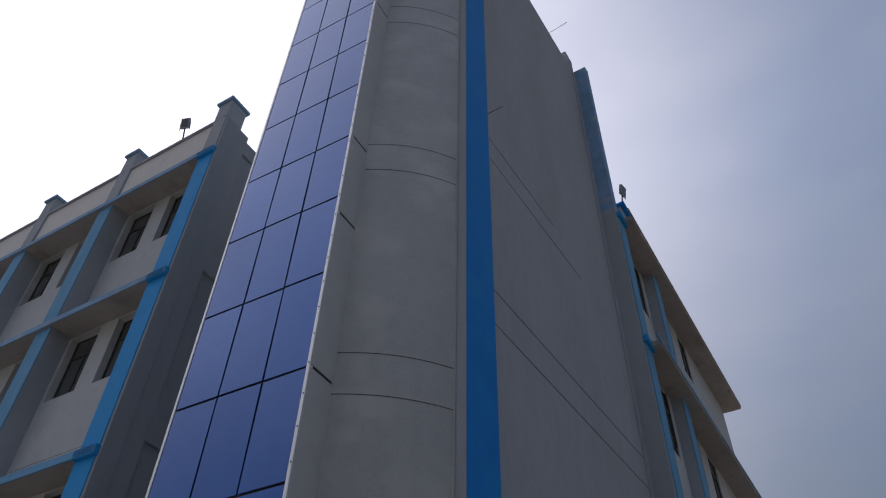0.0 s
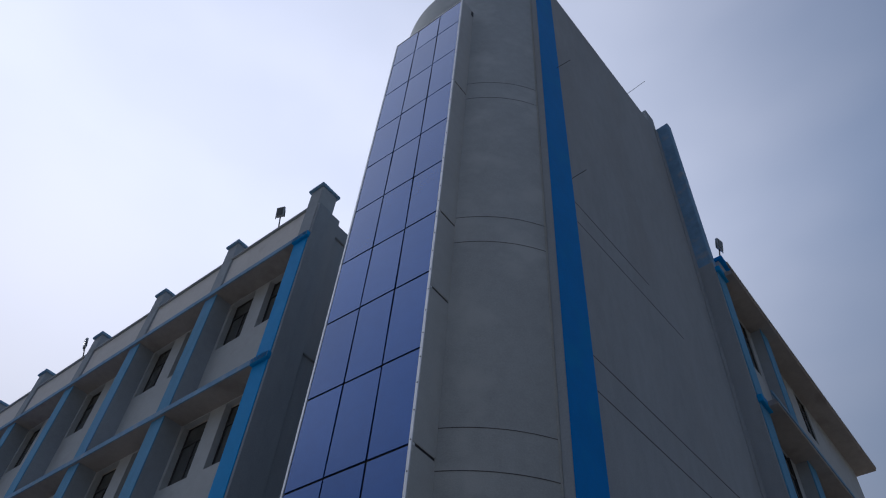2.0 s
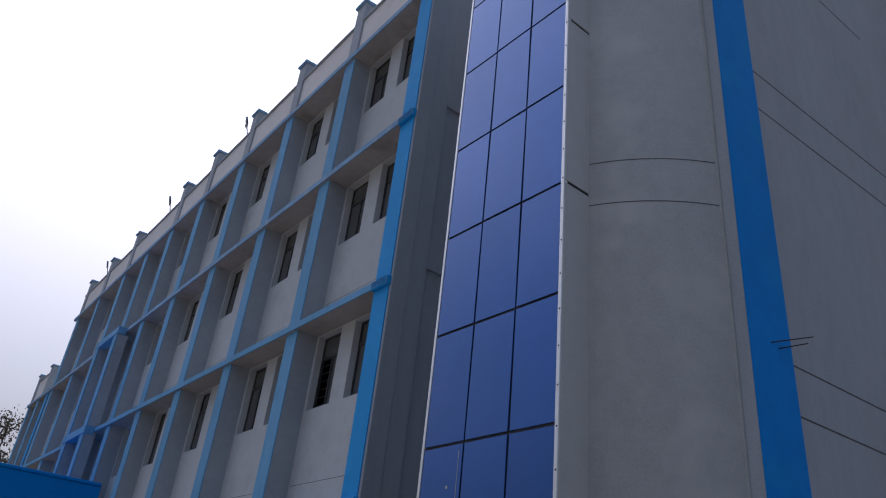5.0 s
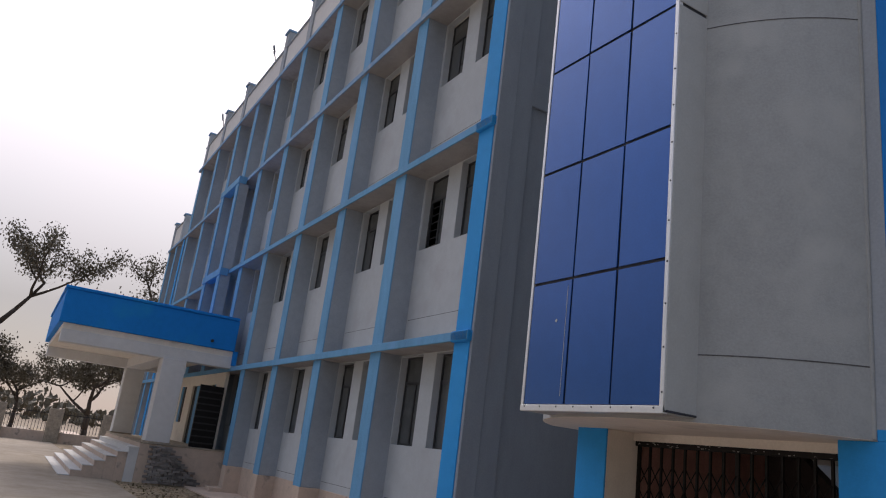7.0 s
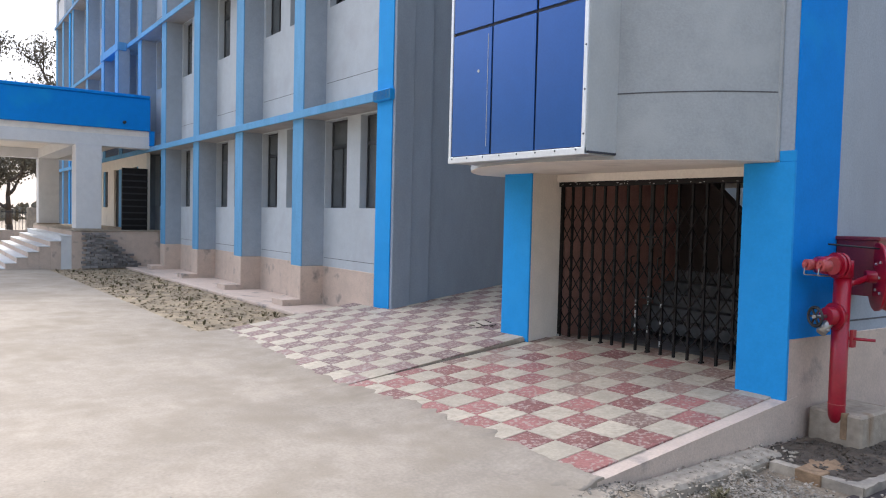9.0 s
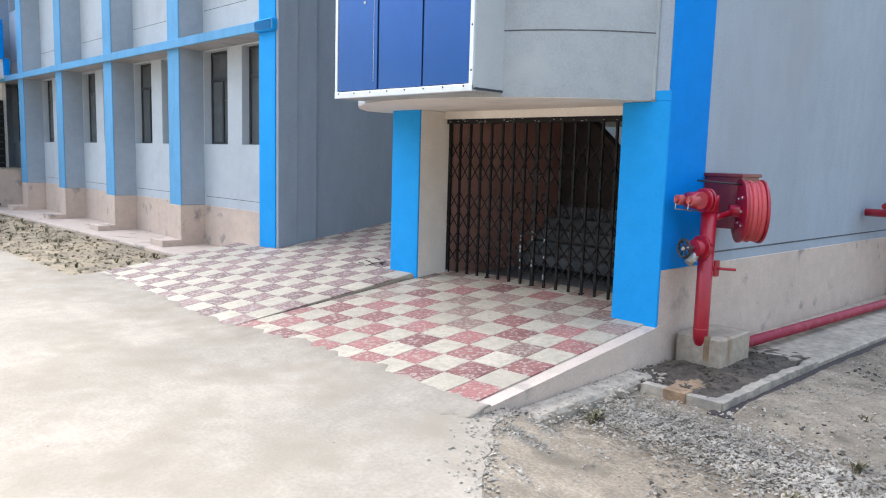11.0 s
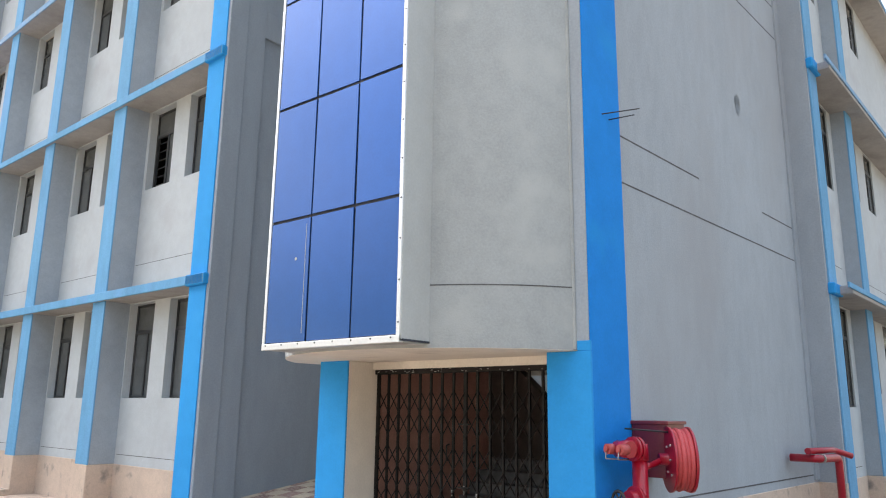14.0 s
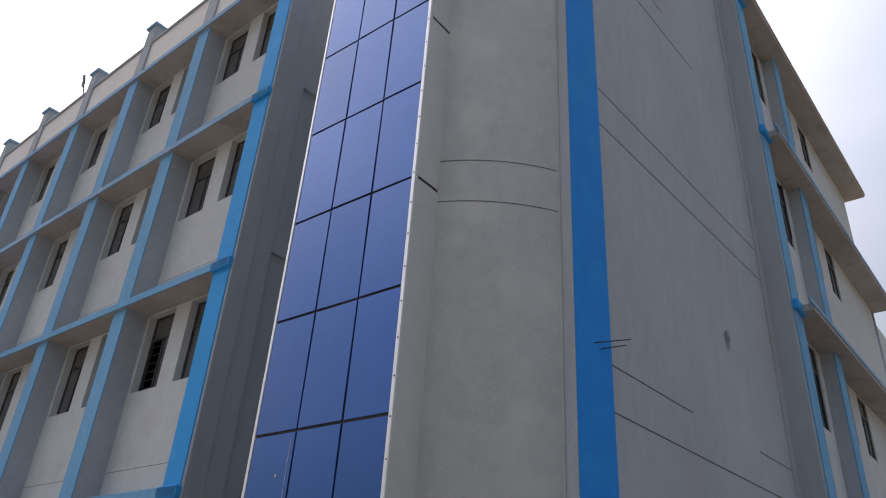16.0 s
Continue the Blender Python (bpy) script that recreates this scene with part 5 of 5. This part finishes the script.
def strip_spots(rnd):
    for _ in range(2000):
        yield rnd.uniform(-30, -8.4), rnd.uniform(-2.7, -0.55), YZ - 0.02


scatter("gravel", STONE, "grey stone chips scattered on soil", "gravel", gravel_spots, (0.003, 0.019), 5)
scatter("gravel_heap", STONE, "spilt grey stone chips beside the ramp", "gravel", heap_spots, (0.006, 0.022), 6, 0.4)
def litter_spots(rnd):
    for _ in range(40):
        cx, cy = rnd.uniform(1.5, 5.0), rnd.uniform(-3.5, 12)
        cx += 0.054 * cy
        for _ in range(rnd.randint(8, 45)):
            x, y = rnd.gauss(cx, 0.16), rnd.gauss(cy, 0.22)
            d = x - 0.054 * y - 1.135
            if d > 0.05:
                yield x, y, GZ + 0.008 + (bank_height(d) if y > -0.8 else 0)


scatter("dry_litter", BARK, "dark dry leaf litter and dung crumbs on soil", "litter", litter_spots, (0.006, 0.028), 31, 0.35)
scatter("edge_rubble", STONE, "stone chips and crumbs along the yard edge", "gravel", edge_spots, (0.005, 0.022), 17)
scatter("yard_pebbles", STONE, "few small pebbles on the yard", "pebbles", yard_spots, (0.003, 0.010), 7)
scatter("kerb_crumbs", CEMENT, "cement crumbs along the ramp edge", "crumbs", crumb_spots, (0.008, 0.03), 9)
def pit_spots(rnd):
    for _ in range(700):
        yield rnd.uniform(0.08, 0.93), rnd.uniform(-0.66, 1.3), -0.38


scatter("pit_clods", WET_AND_SHADE, "damp soil clods in the pit", "clods", pit_spots, (0.006, 0.03), 15)
scatter("soil_clods", SOIL, "soil clods in the planting strip", "clods", strip_spots, (0.012, 0.05), 10, 0.45)


def weeds():
    rnd = random.Random(12)
    verts, faces = [], []
    spots = [(rnd.uniform(-22, -8.6), rnd.uniform(-2.7, -0.6), YZ - 0.03, rnd.choice((0.04, 0.05, 0.09))) for _ in range(80)]
    spots += [(rnd.uniform(1.5, 4.0), rnd.uniform(-2.5, 7), GZ, 0.06) for _ in range(24)] + [(0.45 + rnd.gauss(0, 0.06), -1.75 + rnd.gauss(0, 0.05), GZ, 0.06) for _ in range(5)]
    spots += [(2.15 + rnd.gauss(0, 0.15), 3.4 + rnd.gauss(0, 0.2), GZ, 0.12) for _ in range(10)]
    for x, y, z, h in spots:
        for _ in range(9):
            a, t = rnd.uniform(0, 6.28), rnd.uniform(0.3, 1.0)
            d = Vector((math.cos(a), math.sin(a), 0))
            n, w = Vector((-d.y, d.x, 0)), 0.006
            o = Vector((x, y, z)) + d * rnd.uniform(0, 0.04)
            mid, tip = o + d * h * t * 0.5 + Vector((0, 0, h * 0.8)), o + d * h * t * 1.2 + Vector((0, 0, h * rnd.uniform(0.7, 1.4)))
            b = len(verts)
            verts += [tuple(o - n * w), tuple(o + n * w), tuple(mid + n * w * 1.6), tuple(mid - n * w * 1.6), tuple(tip)]
            faces += [(b, b + 1, b + 2, b + 3), (b + 3, b + 2, b + 4)]
    me = bpy.data.meshes.new("weeds")
    me.from_pydata(verts, [], faces)
    me.materials.append(GRASS)
    tagged(new("weeds", me), "small dry weeds on bare soil", "weeds", kind="stuff")


weeds()


# ---- floor tiles ----
def mid_x(corners):
    return sum(c.x for c in corners) / len(corners)


def tile_field(owner, q, origin, ex, ey, cells, red, white, side, gap=0.006, worn=None):
    """Tiles on a sloping plane; the parity of i + j gives the colour. side: +1 keeps to the right of the seam, -1 to the left."""
    ex, ey = Vector((*ex, 0)), Vector((*ey, 0))
    shared, rnd = {}, random.Random(3)
    for i, j in cells:
        p = Vector((*origin, 0)) + ex * i + ey * j
        a, b = ex * (1 - gap / ex.length), ey * (1 - gap / ey.length)
        corners = [Vector(c) for c in (p, p + a, p + a + b, p + b)]
        if side > 0:
            cut = [Vector((max(c.x, seam(c.y) + 0.012), c.y, 0)) for c in corners]
        else:
            cut = [Vector((min(c.x, seam(c.y) - 0.004) if c.y < 0.7 else c.x, c.y, 0)) for c in corners]
        moved = any((c - d).length > 1e-6 for c, d in zip(corners, cut))
        if min((cut[1] - cut[0]).length, (cut[2] - cut[3]).length) < 0.03:
            continue
        if side < 0 and mid_x(cut) > -3.88 and sum(c.y for c in cut) > 0.2:
            continue
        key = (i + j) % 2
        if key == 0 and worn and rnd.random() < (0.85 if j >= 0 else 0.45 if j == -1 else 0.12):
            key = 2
        if moved or key not in shared:
            bm = bmesh.new()
            mid = sum(cut, Vector()) / 4
            rings = []
            for lift, inset in ((0.0, 0.0), (0.017, 0.0), (0.02, 0.025)):
                ring = []
                for c in cut:
                    d = c.lerp(mid, inset) - p
                    ring.append(bm.verts.new((d.x, d.y, q[1] * d.x + q[2] * d.y + lift)))
                rings.append(ring)
            for r0, r1 in zip(rings, rings[1:]):
                for k in range(4):
                    bm.faces.new((r0[k], r0[(k + 1) % 4], r1[(k + 1) % 4], r1[k]))
            bm.faces.new(rings[-1])
            me = bpy.data.meshes.new("tile")
            bm.to_mesh(me)
            bm.free()
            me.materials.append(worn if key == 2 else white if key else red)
            if not moved:
                shared[key] = me
        t = new("tile", me if moved else shared[key])
        t.parent = owner
        t.matrix_basis = Matrix.Translation((p.x, p.y, ramp_z(q, p.x, p.y) - 0.016 + rnd.uniform(-0.0015, 0.0015)))


# lower-left corner of a red tile, then the two edges
right_cells = [(i, j) for i in range(-12, 1) for j in range(-6, 3) if not (j == 2 and i > -2)] + [(i, 3) for i in range(-9, -1)]
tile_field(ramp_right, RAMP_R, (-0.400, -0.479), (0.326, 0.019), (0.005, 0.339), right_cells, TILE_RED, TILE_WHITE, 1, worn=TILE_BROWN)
left_cells = [(i, j) for i in range(-10, 9) for j in range(-6, 3) if -5.87 + 0.335 * i > -8.3 and not (j > 1 and i < -4)]
left_cells += [(i, j) for i in range(-4, 6) for j in range(3, 14)]
tile_field(ramp_left, RAMP_L, (-5.869, -0.618), (0.335, -0.006), (0.0035, 0.3335), left_cells, TILE_DUSTY, TILE_WHITE, -1)
